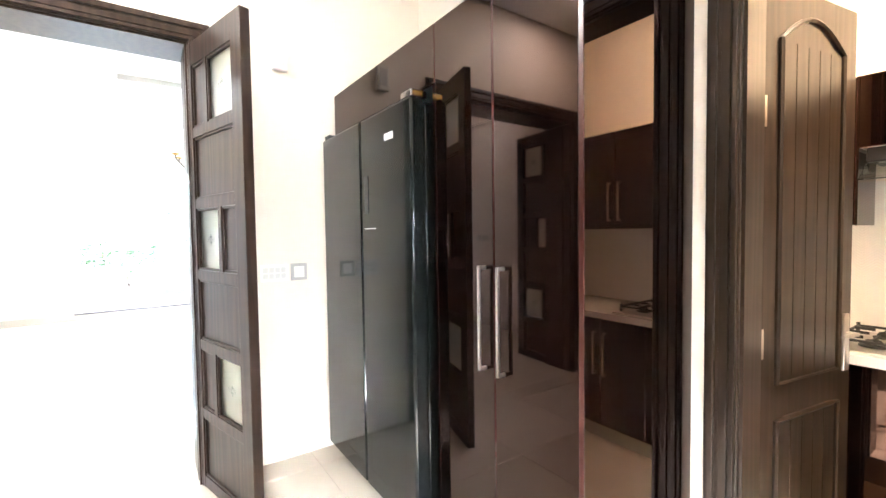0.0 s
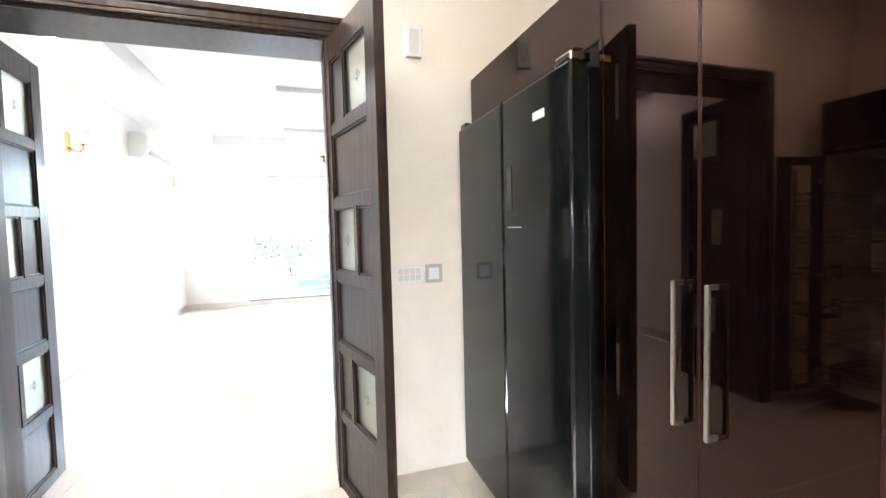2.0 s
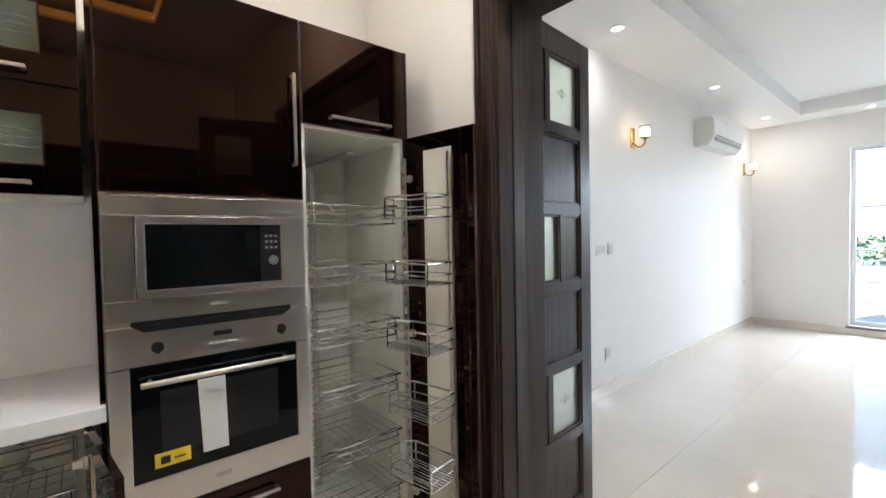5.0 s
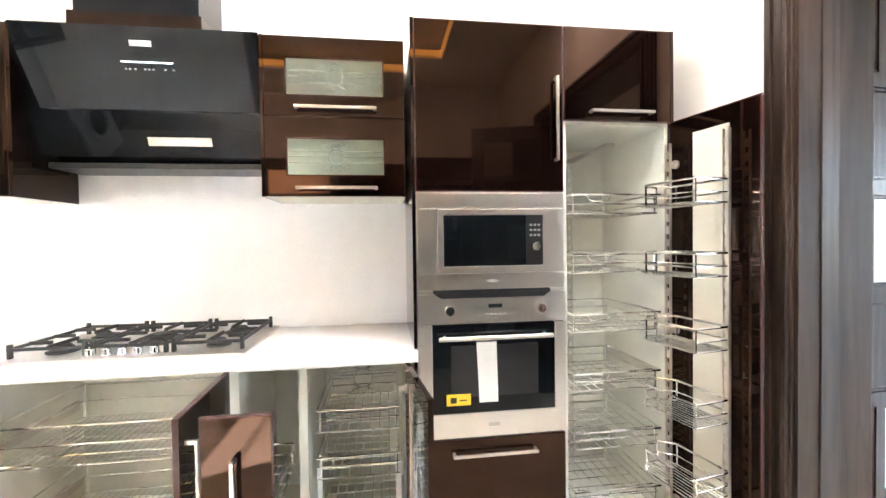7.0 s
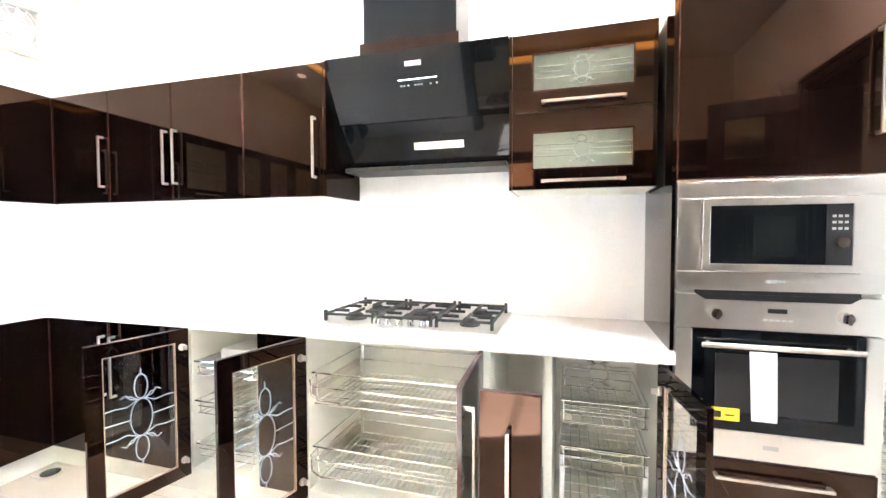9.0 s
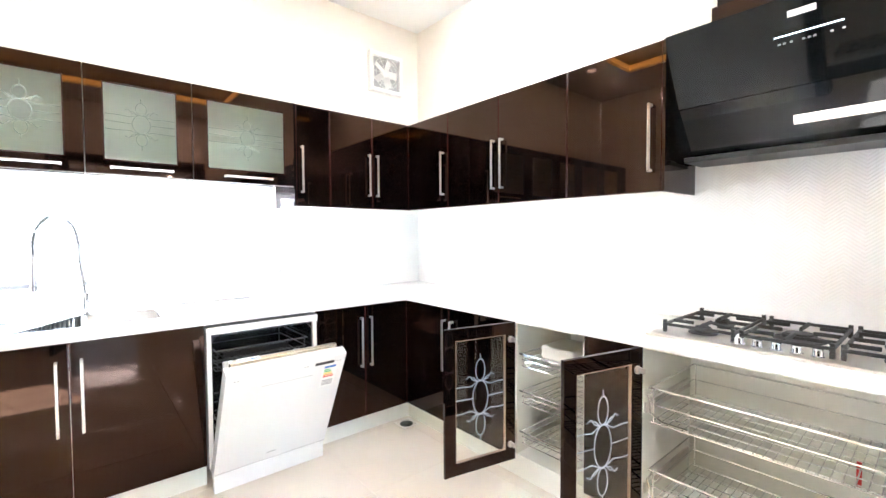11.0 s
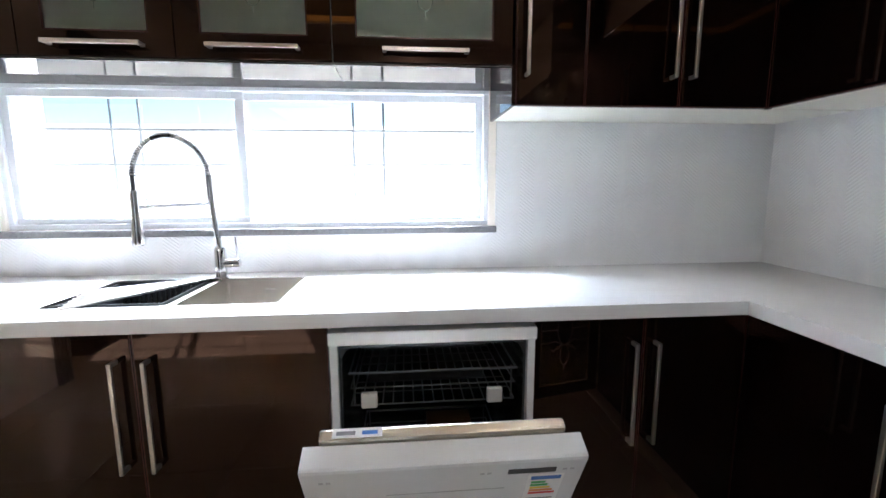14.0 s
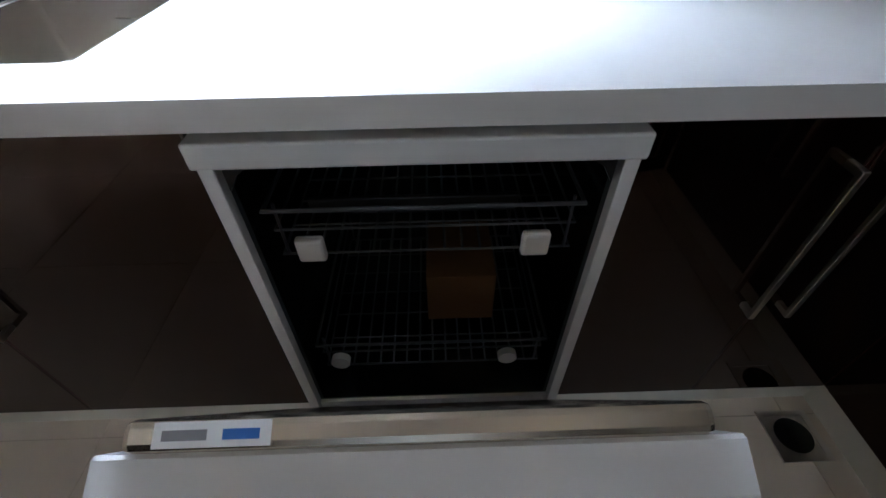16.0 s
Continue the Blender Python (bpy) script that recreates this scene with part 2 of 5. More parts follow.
def prism(bm, outline, axis, a, b):
    """A flat outline pushed along an axis (0, 1 or 2) from a to b."""
    def at(p, h):
        v = list(p)
        v.insert(axis, h)
        return bm.verts.new(v)
    A, B = [at(p, a) for p in outline], [at(p, b) for p in outline]
    k = len(A)
    bm.faces.new(A)
    bm.faces.new(B)
    for i in range(k):
        bm.faces.new((A[i], A[(i + 1) % k], B[(i + 1) % k], B[i]))
    return bm


def mesh_of(bm, name, mat):
    bmesh.ops.recalc_face_normals(bm, faces=bm.faces[:])
    me = bpy.data.meshes.new(name)
    bm.to_mesh(me)
    bm.free()
    me.materials.append(mat)
    for p in me.polygons:
        p.use_smooth = False
    return me


def smooth(ob):
    for p in ob.data.polygons:
        p.use_smooth = True
    ob.data.set_sharp_from_angle(angle=radians(35))
    return ob


def part(name, bm, mat, parent, label="", soft=False):
    ob = new(name, mesh_of(bm, name, mat))
    ob.parent = parent
    if label:
        ob["label"] = label
    return smooth(ob) if soft else ob


def solid(name, bm, mat, label="", category="", kind="structure", group="", at=(0, 0, 0), rz=0.0, soft=False):
    ob = new(name, mesh_of(bm, name, mat))
    ob.matrix_world = pose(*at, 0, 0, rz)
    tagged(ob, label, category, group, kind)
    return smooth(ob) if soft else ob


def thing(name, at, rz, label, category, group="", kind=""):
    ob = new(name)
    ob.empty_display_size = 0.1
    ob.matrix_world = pose(*at, 0, 0, rz)
    return tagged(ob, label, category, group, kind)


S, W, E, N = 180, 90, -90, 0   # turns of things that back on to the south, west, east and north wall

# ---- structure ----
XW, XE, YS, YN, YN2 = -2.085, 1.74, -2.53, 2.455, 2.735   # faces of the kitchen walls
H = 3.1
LW, LE, LN, LH = -1.85, 3.2, 8.75, 3.0   # living room
T = 0.15
DW0, DW1, DH = -1.15, 0.36, 2.33          # double doorway
SX0, SX1, SZ0, SZ1 = -0.825, 1.05, 1.09, 1.647   # kitchen window
ED0, ED1, EDH = -0.30, 0.505, 2.245         # east doorway


def wall_with_hole(name, mat, axis, lo, hi, c0, c1, h, a0, a1, z0, z1, label):
    """A wall from lo to hi along an axis, between the planes c0 and c1, with one opening."""
    bm = bmesh.new()
    for i, (u0, u1) in enumerate(((lo, a0), (a0, a1), (a1, hi))):
        for j, (v0, v1) in enumerate(((0, z0), (z0, z1), (z1, h))):
            if u1 - u0 > 1e-4 and v1 - v0 > 1e-4 and (i, j) != (1, 1):
                box(bm, *((u0, c0, v0, u1, c1, v1) if axis == 0 else (c0, u0, v0, c1, u1, v1)))
    bmesh.ops.remove_doubles(bm, verts=bm.verts[:], dist=1e-5)
    return solid(name, bm, mat, label, "wall")


solid("wall_west", bx(XW - T, YS - 0.25, 0, XW, YN, H + .3), M_WALL, "cream painted kitchen wall", "wall")
wall_with_hole("wall_south", M_WALL, 0, XW, XE + T, YS - 0.25, YS, H + .3, SX0, SX1, SZ0, SZ1, "cream painted kitchen wall with a wide window")
wall_with_hole("wall_north", M_WALL, 0, XW - T, LE + T, YN, YN2, H + .3, DW0, DW1, 0, DH, "cream painted wall with a double doorway")
wall_with_hole("wall_east", M_WALL, 1, YS, YN, XE, XE + T, H + .3, ED0, ED1, 0, EDH, "cream painted wall with a doorway to a second kitchen")
solid("wall_living_west", bx(LW - T, YN2, 0, LW, LN, H + .3), M_LWALL, "off-white painted living room wall", "wall")
solid("wall_living_east", bx(LE, YN2, 0, LE + T, LN, H + .3), M_LWALL, "off-white painted living room wall", "wall")
WX0, WX1, WZ0, WZ1 = -0.80, 2.3, 0.12, 2.42
wall_with_hole("wall_living_north", M_LWALL, 0, LW - T, LE + T, LN, LN + 0.25, H + .3, WX0, WX1, WZ0, WZ1, "off-white wall with a tall living room window")
solid("baseboard", box(bx(LW, YN2, 0.001, LW + 0.012, LN, 0.1), LW + .012, LN - 0.012, 0.001, LE, LN, 0.1), M_LTILE, "ivory tile skirting along the wall", "skirting")

# kitchen ceiling with a dropped border that hides a warm light strip
bm = bx(XW, YS, H + 0.14, XE, YN, H + 0.3)
for a in ((XW, YS, XE, YS + .75), (XW, YN - .75, XE, YN), (XW, YS + .75, XW + .75, YN - .75), (XE - .75, YS + .75, XE, YN - .75)):
    box(bm, a[0], a[1], H, a[2], a[3], H + 0.08)
solid("ceiling", bm, M_CEIL, "white plaster kitchen ceiling with a recessed tray", "ceiling")
for name, a in (("cove_light", (XW + .752, YS + .752, XE - .752, YS + .764)), ("cove_light", (XW + .752, YN - .764, XE - .752, YN - .752)),
                ("cove_light", (XW + .752, YS + .765, XW + .764, YN - .765)), ("cove_light", (XE - .764, YS + .765, XE - .752, YN - .765))):
    solid(name, bx(a[0], a[1], H + .02, a[2], a[3], H + .075), M_COVE, "warm yellow light strip in the ceiling tray", "light strip", "thing", "cove lights")
# living room ceiling, lower round the edges
bm = bx(LW, YN2, LH + 0.02, LE, LN, LH + 0.3)
for a in ((LW, YN2, LW + .62, LN), (LE - .62, YN2, LE, LN), (LW + .62, YN2, LE - .62, YN2 + .6), (LW + .62, LN - .42, LE - .62, LN)):
    box(bm, a[0], a[1], LH - 0.15, a[2], a[3], LH + 0.02)
box(bm, -.05, 5.5, LH - 0.04, LE - .62, LN - .42, LH + 0.02)
box(bm, -.046, 7.3, LH - 0.10, LE - .62, LN - .42, LH - 0.04)
solid("ceiling", bm, M_CEIL, "white stepped plaster ceiling of the living room", "ceiling")

# ground outside and neighbours
solid("foundation", box(bx(XW - T, YS - .25, -.21, XE + T, YN, -.013), LW - T, YN, -.21, LE + T, LN + .25, -.013), M_PLASTER, "plastered base of the house", "base")
solid("ground", bx(-80, -80, -0.50, 80, 80, -0.20), M_GROUND, "pale concrete ground around the house", "ground")
solid("roof", bx(XW - T, YS - .25, H + .31, 5.0, LN + .25, H + .5), M_CEIL, "flat roof slab over the rooms", "roof")


# ---- kitchen units ----
def bar_handle(parent, x, z, length, upright=True, y=0.0):
    """A flat bar on two short posts."""
    bm = bmesh.new()
    a = length / 2
    if upright:
        box(bm, x - .0058, y - .034, z - a, x + .0058, y - .025, z + a, .002)
        for s in (-a + .006, a - .006):
            box(bm, x - .005, y - .027, z + s - .006, x + .005, y + .001, z + s + .006, .001)
    else:
        box(bm, x - a, y - .034, z - .006, x + a, y - .025, z + .006, .002)
        for s in (-a + .006, a - .006):
            box(bm, x + s - .006, y - .027, z - .005, x + s + .006, y + .001, z + .005, .001)
    return part("handle", bm, M_HANDLE, parent, "satin nickel bar handle")


def gloss_front(parent, x0, z0, x1, z1, name="door", y=0.0):
    g = .0015
    d = part(name, bx(x0 + g + .003, y, z0 + g + .003, x1 - g - .003, y + .016, z1 - g - .003, bevel=.0015), M_GLOSS, parent)
    part("edge_band", bx(x0 + g, y + .001, z0 + g, x1 - g, y + .0165, z1 - g), M_EDGE, d, "reddish brown edge band")
    return d


def ornament(bm, cx, cz, s, y, upright, reach, r=.0015, long=1.0):
    """The leaded flower: an oval with a bud above and below, small leaves, and rails to both sides."""
    def put(u, v):
        return (cx + v, y, cz + u)
    k = [2 * math.pi * i / 18 for i in range(18)]
    if not upright:
        long = .8
    a0 = .85 * s * long
    wire(bm, [put(a0 * math.cos(a), s * .7 * math.sin(a)) for a in k], r, 4, True)
    for e in (-1, 1):
        b0 = (.55 if upright else .38) * s * long
        wire(bm, [put(e * (a0 + b0 + b0 * math.cos(a)), s * .42 * math.sin(a)) for a in k], r, 4, True)
        if upright:
            wire(bm, [put(e * (a0 + 2 * b0), 0), put(e * (a0 + 2 * b0 + .4 * s), 0)], r, 4)
        for g in (-1, 1):
            for m in (.75, 1.15):
                wire(bm, [put(e * (a0 * .9 + .08 * s), g * s * .2), put(e * (a0 + .12 * s), g * s * m * .6), put(e * (a0 + .42 * s * m), g * s * m * .85), put(e * (a0 + .30 * s), g * s * m * 1.1)], r, 4)
            wire(bm, [put(e * a0 * .95, g * s * .3), put(e * a0 * .72, g * s * .9), put(e * a0 * .80, g * (s + reach) / 2), put(e * a0 * .78, g * reach)], r, 4)
    for g in (-1, 1):
        wire(bm, [put(0, g * s * .7), put(s * .05, g * reach)], r, 4)
    return bm


def ring(bm, x0, z0, x1, z1, w, y0, y1, bevel=0.0):
    """A rectangular frame of width w, in one piece."""
    o = [(x0, z0), (x1, z0), (x1, z1), (x0, z1)]
    i = [(x0 + w, z0 + w), (x1 - w, z0 + w), (x1 - w, z1 - w), (x0 + w, z1 - w)]
    v = [[bm.verts.new((a, y, b)) for a, b in p] for y in (y0, y1) for p in (o, i)]
    fo, fi, bo, bi = v
    es = []
    for k in range(4):
        n = (k + 1) % 4
        for q in ((fo[k], fo[n], fi[n], fi[k]), (bo[k], bi[k], bi[n], bo[n]), (fo[k], bo[k], bo[n], fo[n]), (fi[k], fi[n], bi[n], bi[k])):
            bm.faces.new(q)
        es += [bm.edges.get((fo[k], fo[n])), bm.edges.get((fi[k], fi[n]))]
    if bevel:
        bmesh.ops.bevel(bm, geom=es, offset=bevel, segments=2, affect='EDGES', profile=0.5)
    return bm


def glass_front(parent, x0, z0, x1, z1, rail, frosted=True, y=0.0, upright=False, big=.045):
    g = .0015
    x0, x1, z0, z1 = x0 + g, x1 - g, z0 + g, z1 - g
    d = part("door", ring(bmesh.new(), x0, z0, x1, z1, rail, y, y + .018, .0015), M_GLOSS, parent)
    e = .004
    i0, i1, k0, k1 = x0 + rail, x1 - rail, z0 + rail, z1 - rail
    bm = ring(bmesh.new(), i0, k0, i1, k1, e, y + .002, y + .016)
    part("bead", bm, M_EDGE if frosted else M_BEAD, d, "reddish brown glazing bead" if frosted else "tan glazing bead")
    pane = part("pane", bx(i0 + e, y + .007, k0 + e, i1 - e, y + .011, k1 - e), M_FROST if frosted else M_GLASS, d, "frosted glass pane" if frosted else "clear leaded glass pane")
    pane.visible_shadow = False
    cx, cz = (i0 + i1) / 2, (k0 + k1) / 2
    part("ornament", ornament(bmesh.new(), cx, cz, big, y + .0055, upright, (i1 - i0) / 2 - .008, .0014 if frosted else .0024, 1.0 if frosted else 1.55), M_ETCH if frosted else M_LEAD, d, "etched flower line work" if frosted else "pale leaded flower line work")
    return d


def hollow(parent, w, d, z0, z1, y=0.02, t=.016, x0=0.0):
    """Four sides and a back of a unit, open to the front."""
    part("side", bx(x0, y, z0, x0 + t, d, z1), M_CARC, parent, "white melamine side")
    part("side", bx(x0 + w - t, y, z0, x0 + w, d, z1), M_CARC, parent, "white melamine side")
    part("bottom", bx(x0 + t, y, z0, x0 + w - t, d, z0 + t), M_CARC, parent, "white melamine bottom")
    part("top", bx(x0 + t, y, z1 - t, x0 + w - t, d, z1), M_CARC, parent, "white melamine top")
    part("back", bx(x0 + t, d - .008, z0 + t, x0 + w - t, d, z1 - t), M_CARC, parent, "white melamine back")


FX, FY, UX, UY = -1.538, -1.95, -1.728, -2.176    # planes of the unit fronts
UD = 0.352
CB, CT = 0.868, 0.91                              # underside and top of the worktop
PL = 0.115                                        # plinth height


def upper(at, rz, w, z0, z1, doors, body_w=None, sides=""):
    c = thing("wall_cabinet", (at[0], at[1], z0), rz, "dark brown high-gloss wall cabinet with bar handles", "cabinet", "wall cabinets")
    part("body", bx(0, .018, .001, body_w or w, UD, z1 - z0), M_CARC, c, "white melamine carcass")
    for x0, x1, hx in doors:
        d = gloss_front(c, x0, 0, x1, z1 - z0)
        if hx:
            bar_handle(d, hx, .24, .30)
    if "l" in sides:
        part("side_panel", bx(-.012, 0.0, 0, 0, UD, z1 - z0), M_GLOSS, c)
    if "r" in sides:
        part("side_panel", bx(w, 0.0, 0, w + .012, UD, z1 - z0), M_GLOSS, c)
    return c


ZU0, ZU1, ZG0 = 1.515, 2.172, 1.640
# south wall, from the corner eastwards
upper((-0.84, UY), S, .235, ZU0, ZU1, [(0, .235, .035)], sides="l")
upper((-1.075, UY), S, .651, ZU0, ZU1, [(0, .328, .295), (.328, .651, .362)], body_w=1.008)
xs = [(-.26, .58), (.203, .463), (.642, .439), (1.117, .475), (1.60, .47)]
for xl, w in xs:
    c = thing("glass_cabinet", (xl, UY, ZG0), S, "dark brown wall cabinet with a frosted flower-etched lift-up glass door", "cabinet", "glass wall cabinets")
    hollow(c, w, UD, 0, ZU1 - ZG0)
    part("bottom_panel", bx(.001, .019, -.005, w - .001, UD, -.0005), M_GLOSS, c)
    d = glass_front(c, 0, 0, w, ZU1 - ZG0, .072, big=.056, upright=True)
    bar_handle(d, w / 2, .034, .27, False)
    part("shelf", bx(.016, .05, .25, w - .016, UD - .02, .256), M_SHELF, c, "glass shelf")
upper((1.735, UY), S, .133, ZG0, ZU1, [(0, .133, 0)])
# west wall
c = upper((UX, -2.178), W, .467, ZU0, ZU1, [(0, .467, .421)])
part("corner_filler", bx(-.02, .002, 0, 0, .02, ZU1 - ZU0), M_GLOSS, c)
upper((UX, -1.711), W, .472, ZU0, ZU1, [(0, .472, .437)])
upper((UX, -1.239), W, .480, ZU0, ZU1, [(0, .480, .035)])
upper((UX, -0.759), W, .482, ZU0, ZU1, [(0, .482, .435)], sides="r")
c = thing("glass_cabinet", (UX, .645, ZU0), W, "dark brown wall cabinet with two frosted flower-etched lift-up doors", "cabinet", "glass wall cabinets")
hollow(c, .572, UD, 0, ZU1 - ZU0)
for z in (0, .3285):
    d = glass_front(c, 0, z, .572, z + .3285, .085, big=.045)
    bar_handle(d, .29, z + .034, .33, False)
part("side_panel", bx(-.012, 0, 0, 0, UD, ZU1 - ZU0), M_GLOSS, c)

# base units, south
b = thing("sink_cabinet", (.812, FY, 0), S, "dark brown high-gloss sink base cabinet with two doors", "cabinet", "base cabinets")
part("body", bx(0, .018, PL, 1.062, .56, .62), M_CARC, b)
for x0, x1, hx in ((0, .529, .486), (.529, 1.062, .572)):
    bar_handle(gloss_front(b, x0, PL, x1, CB - .004), hx, .62, .33)
b = thing("base_cabinet", (-.856, FY, 0), S, "dark brown high-gloss corner base cabinet with two doors", "cabinet", "base cabinets")
part("body", bx(0, .018, PL, 1.22, .56, CB - .004), M_CARC, b)
for x0, x1, hx in ((0, .345, .31), (.345, .682, .38)):
    bar_handle(gloss_front(b, x0, PL, x1, CB - .004), hx, .62, .33)
b = thing("base_cabinet", (1.735, FY, 0), S, "dark brown gloss filler unit beside the washing machine", "cabinet", "base cabinets")
part("body", bx(0, .018, PL, .29, .56, CB - .004), M_CARC, b)
gloss_front(b, 0, PL, .29, CB - .004)
# base units, west
b = thing("base_cabinet", (FX, -1.95, 0), W, "dark brown high-gloss base cabinet with two doors", "cabinet", "base cabinets")
part("body", bx(0, .018, PL, .98, .54, CB - .004), M_CARC, b)
for x0, x1, hx in ((-.005, .46, .425), (.46, .98, .50)):
    bar_handle(gloss_front(b, x0, PL, x1, CB - .004), hx, .62, .33)
part("corner_filler", bx(-.03, .002, PL, -.006, .02, CB - .004), M_GLOSS, b)


def basket(parent, w, d, z, h, x0, y0=.03, rods=14, name="wire_basket", r=.003, mat=None, label="chrome wire basket"):
    """A pull-out basket: floor rods and three rails."""
    bm = bmesh.new()
    for k in (0, .5, 1):
        zz = z + h * k
        lo = y0 + (.0 if k < 1 else -.02)
        wire(bm, [(x0, lo, zz), (x0 + w, lo, zz), (x0 + w, y0 + d, zz), (x0, y0 + d, zz)], r * (1.5 if k == 1 else 1), 6, True)
    for i in range(1, rods):
        x = x0 + w * i / rods
        wire(bm, [(x, y0, z), (x, y0 + d, z)], r * .8, 4)
    for i in range(1, 6):
        y = y0 + d * i / 6
        wire(bm, [(x0, y, z + .003), (x0 + w, y, z + .003)], r * .8, 4)
    for x in (x0 + .01, x0 + w - .01):
        for y in (y0, y0 + d):
            wire(bm, [(x, y, z), (x, y, z + h)], r, 5)
    return part(name, bm, mat or M_CHROME, parent, label, soft=True)


def open_door(parent, hinge_x, w, z0, z1, angle, glass, right_hinged, rail=.062, label=""):
    """A unit door swung out about its hinge; the angle is counted from closed."""
    d = glass_front(parent, 0, z0, w, z1, rail, False, upright=True, big=.066) if glass else gloss_front(parent, 0, z0, w, z1)
    if right_hinged:
        d.matrix_local = pose(hinge_x, 0, 0, 0, 0, angle) @ pose(-w, 0, 0)
    else:
        d.matrix_local = pose(hinge_x, 0, 0, 0, 0, -angle)
    for z in (z0 + .09, z1 - .09):
        bm = bmesh.new()
        x = w - .035 if right_hinged else .035
        cyl(bm, (x, .018, z), (x, .026, z), .017)
        box(bm, x - .012 if not right_hinged else x, .024, z - .011, x if not right_hinged else x + .012, .05, z + .011, .002)
        part("hinge", bm, M_STEEL, d, "steel concealed hinge")
    return d


b = thing("base_cabinet", (FX, -.966, 0), W, "open dark brown base cabinet with leaded glass door and wire baskets", "cabinet", "base cabinets")
hollow(b, .43, .54, PL, CB - .004)
gloss_front(b, .43, PL, .68, CB - .004, "front_panel")
part("filler_body", bx(.432, .018, PL, .68, .54, CB - .004), M_CARC, b)
open_door(b, .008, .43, PL, CB - .006, 103, True, False)
for z in (.20, .42, .62):
    basket(b, .34, .44, z, .07, .045, rods=9)
part("tray", bx(.10, .12, .655, .30, .34, .73, bevel=.01), M_PLAST, b, "white plastic tray")
b = thing("base_cabinet", (FX, -.286, 0), W, "open wide base cabinet under the hob with chrome pull-out baskets", "cabinet", "base cabinets")
hollow(b, .853, .54, PL, CB - .004)
open_door(b, .008, .425, PL, CB - .006, 104, True, False)
d = open_door(b, .845, .425, PL, CB - .006, 92, False, True)
bar_handle(d, .04, .62, .33)
for z in (.20, .545):
    basket(b, .76, .46, z, .15, .046, rods=26)
    for x in (.02, .833):
        part("runner", bx(x - .006, .03, z + .03, x + .006, .5, z + .075, bevel=.002), M_STEEL, b, "steel drawer runner")
    bm = bmesh.new()
    wire(bm, [(.05, .03, z + .13), (.06, -.03, z + .13), (.075, -.045, z + .11), (.075, -.045, z + .07), (.12, -.045, z + .045), (.20, -.01, z + .03)], .004, 8)
    part("basket_handle", bm, M_CHROME, b, soft=True)
part("tag", bx(.618, .526, .345, .634, .5315, .435), M_RED, b, "red paper tag")
b = thing("pull_out_unit", (FX, .567, 0), W, "narrow brown gloss pull-out larder unit slid open", "cabinet", "base cabinets")
hollow(b, .243, .54, PL, CB - .004)
d = gloss_front(b, .058, PL, .248, CB - .006, "front", y=-.43)
bar_handle(d, .150, .60, .30, True, -.43)
for z in (.25, .50):
    basket(b, .14, .40, z, .08, .075, y0=-.40, rods=5)
part("runner", bx(.03, -.40, .16, .045, .45, .19), M_STEEL, b)
b = thing("base_cabinet", (FX, .81, 0), W, "open base cabinet with bottle rack and leaded glass door", "cabinet", "base cabinets")
hollow(b, .41, .54, PL, CB - .004)
open_door(b, .402, .40, PL, CB - .006, 97, True, True)
for z in (.20, .42, .60):
    basket(b, .31, .40, z, .09, .05, rods=8)
bm = bmesh.new()
for x in (.055, .355):
    box(bm, x - .01, .03, .16, x + .01, .045, .46, .002)
part("basket_frame", bm, M_ALU, b, "white basket frame")
part("ornament", ornament(bmesh.new(), .205, .70, .06, .35, False, .14, .003), M_CHROME, b, "bent chrome bottle holder")

# plinths and the worktop
solid("plinth_south", box(bx(.80, FY - .045, .001, -.25, FY - .03, PL), -.856, FY - .045, .001, FX - .03, FY - .03, PL), M_CARC, "white plinth under the base units", "plinth")
solid("plinth_west", bx(FX - .045, FY - .03, .001, FX - .03, 1.24, PL), M_CARC, "white plinth under the base units", "plinth")
KX0, KX1, KY0, KY1 = -.09, .60, -2.42, -2.04
CE = -1.915
bm = bmesh.new()
for a in ((XW, YS, KX0, CE), (KX1, YS, XE, CE), (KX0, YS, KX1, KY0), (KX0, KY1, KX1, CE)):
    box(bm, a[0], a[1], CB, a[2], a[3], CT)
box(bm, XW, CE, CB, -1.505, 1.243, CT)
bmesh.ops.remove_doubles(bm, verts=bm.verts[:], dist=1e-5)
top = solid("worktop", bm, M_QUARTZ, "white quartz worktop along two walls", "worktop", "thing")

# splashback tiles
solid("splashback_west", bx(XW, YS, CT + .001, XW + .008, 1.243, ZU0 + .25), M_SPLASH, "white glazed wall tiles with herringbone relief", "tiles")
bm = bmesh.new()
for a in ((XW + .008, CT + .001, SX0 - .03, ZU0 - .001), (SX0 - .03, CT + .001, XE, SZ0 - .029), (SX1 + .02, SZ0 - .029, XE, ZG0)):
    box(bm, a[0], YS, a[1], a[2], YS + .008, a[3])
solid("splashback_south", bm, M_SPLASH, "white glazed wall tiles with herringbone relief", "tiles")

# ---- kitchen window ----
w = thing("window_1", (0, YS, 0), 0, "white aluminium sliding kitchen window with iron grille", "window", kind="structure")
bm = bmesh.new()
y = -.045
TR0 = SZ1 - .024
for a in ((SX0, SZ0, SX1, SZ0 + .022), (SX0, TR0, SX1, SZ1), (SX0, SZ0 + .022, SX0 + .022, TR0), (SX1 - .022, SZ0 + .022, SX1, TR0)):
    box(bm, a[0], y - .035, a[1], a[2], y + .035, a[3], .003)
part("window_frame", bm, M_ALU, w)
mid = .17
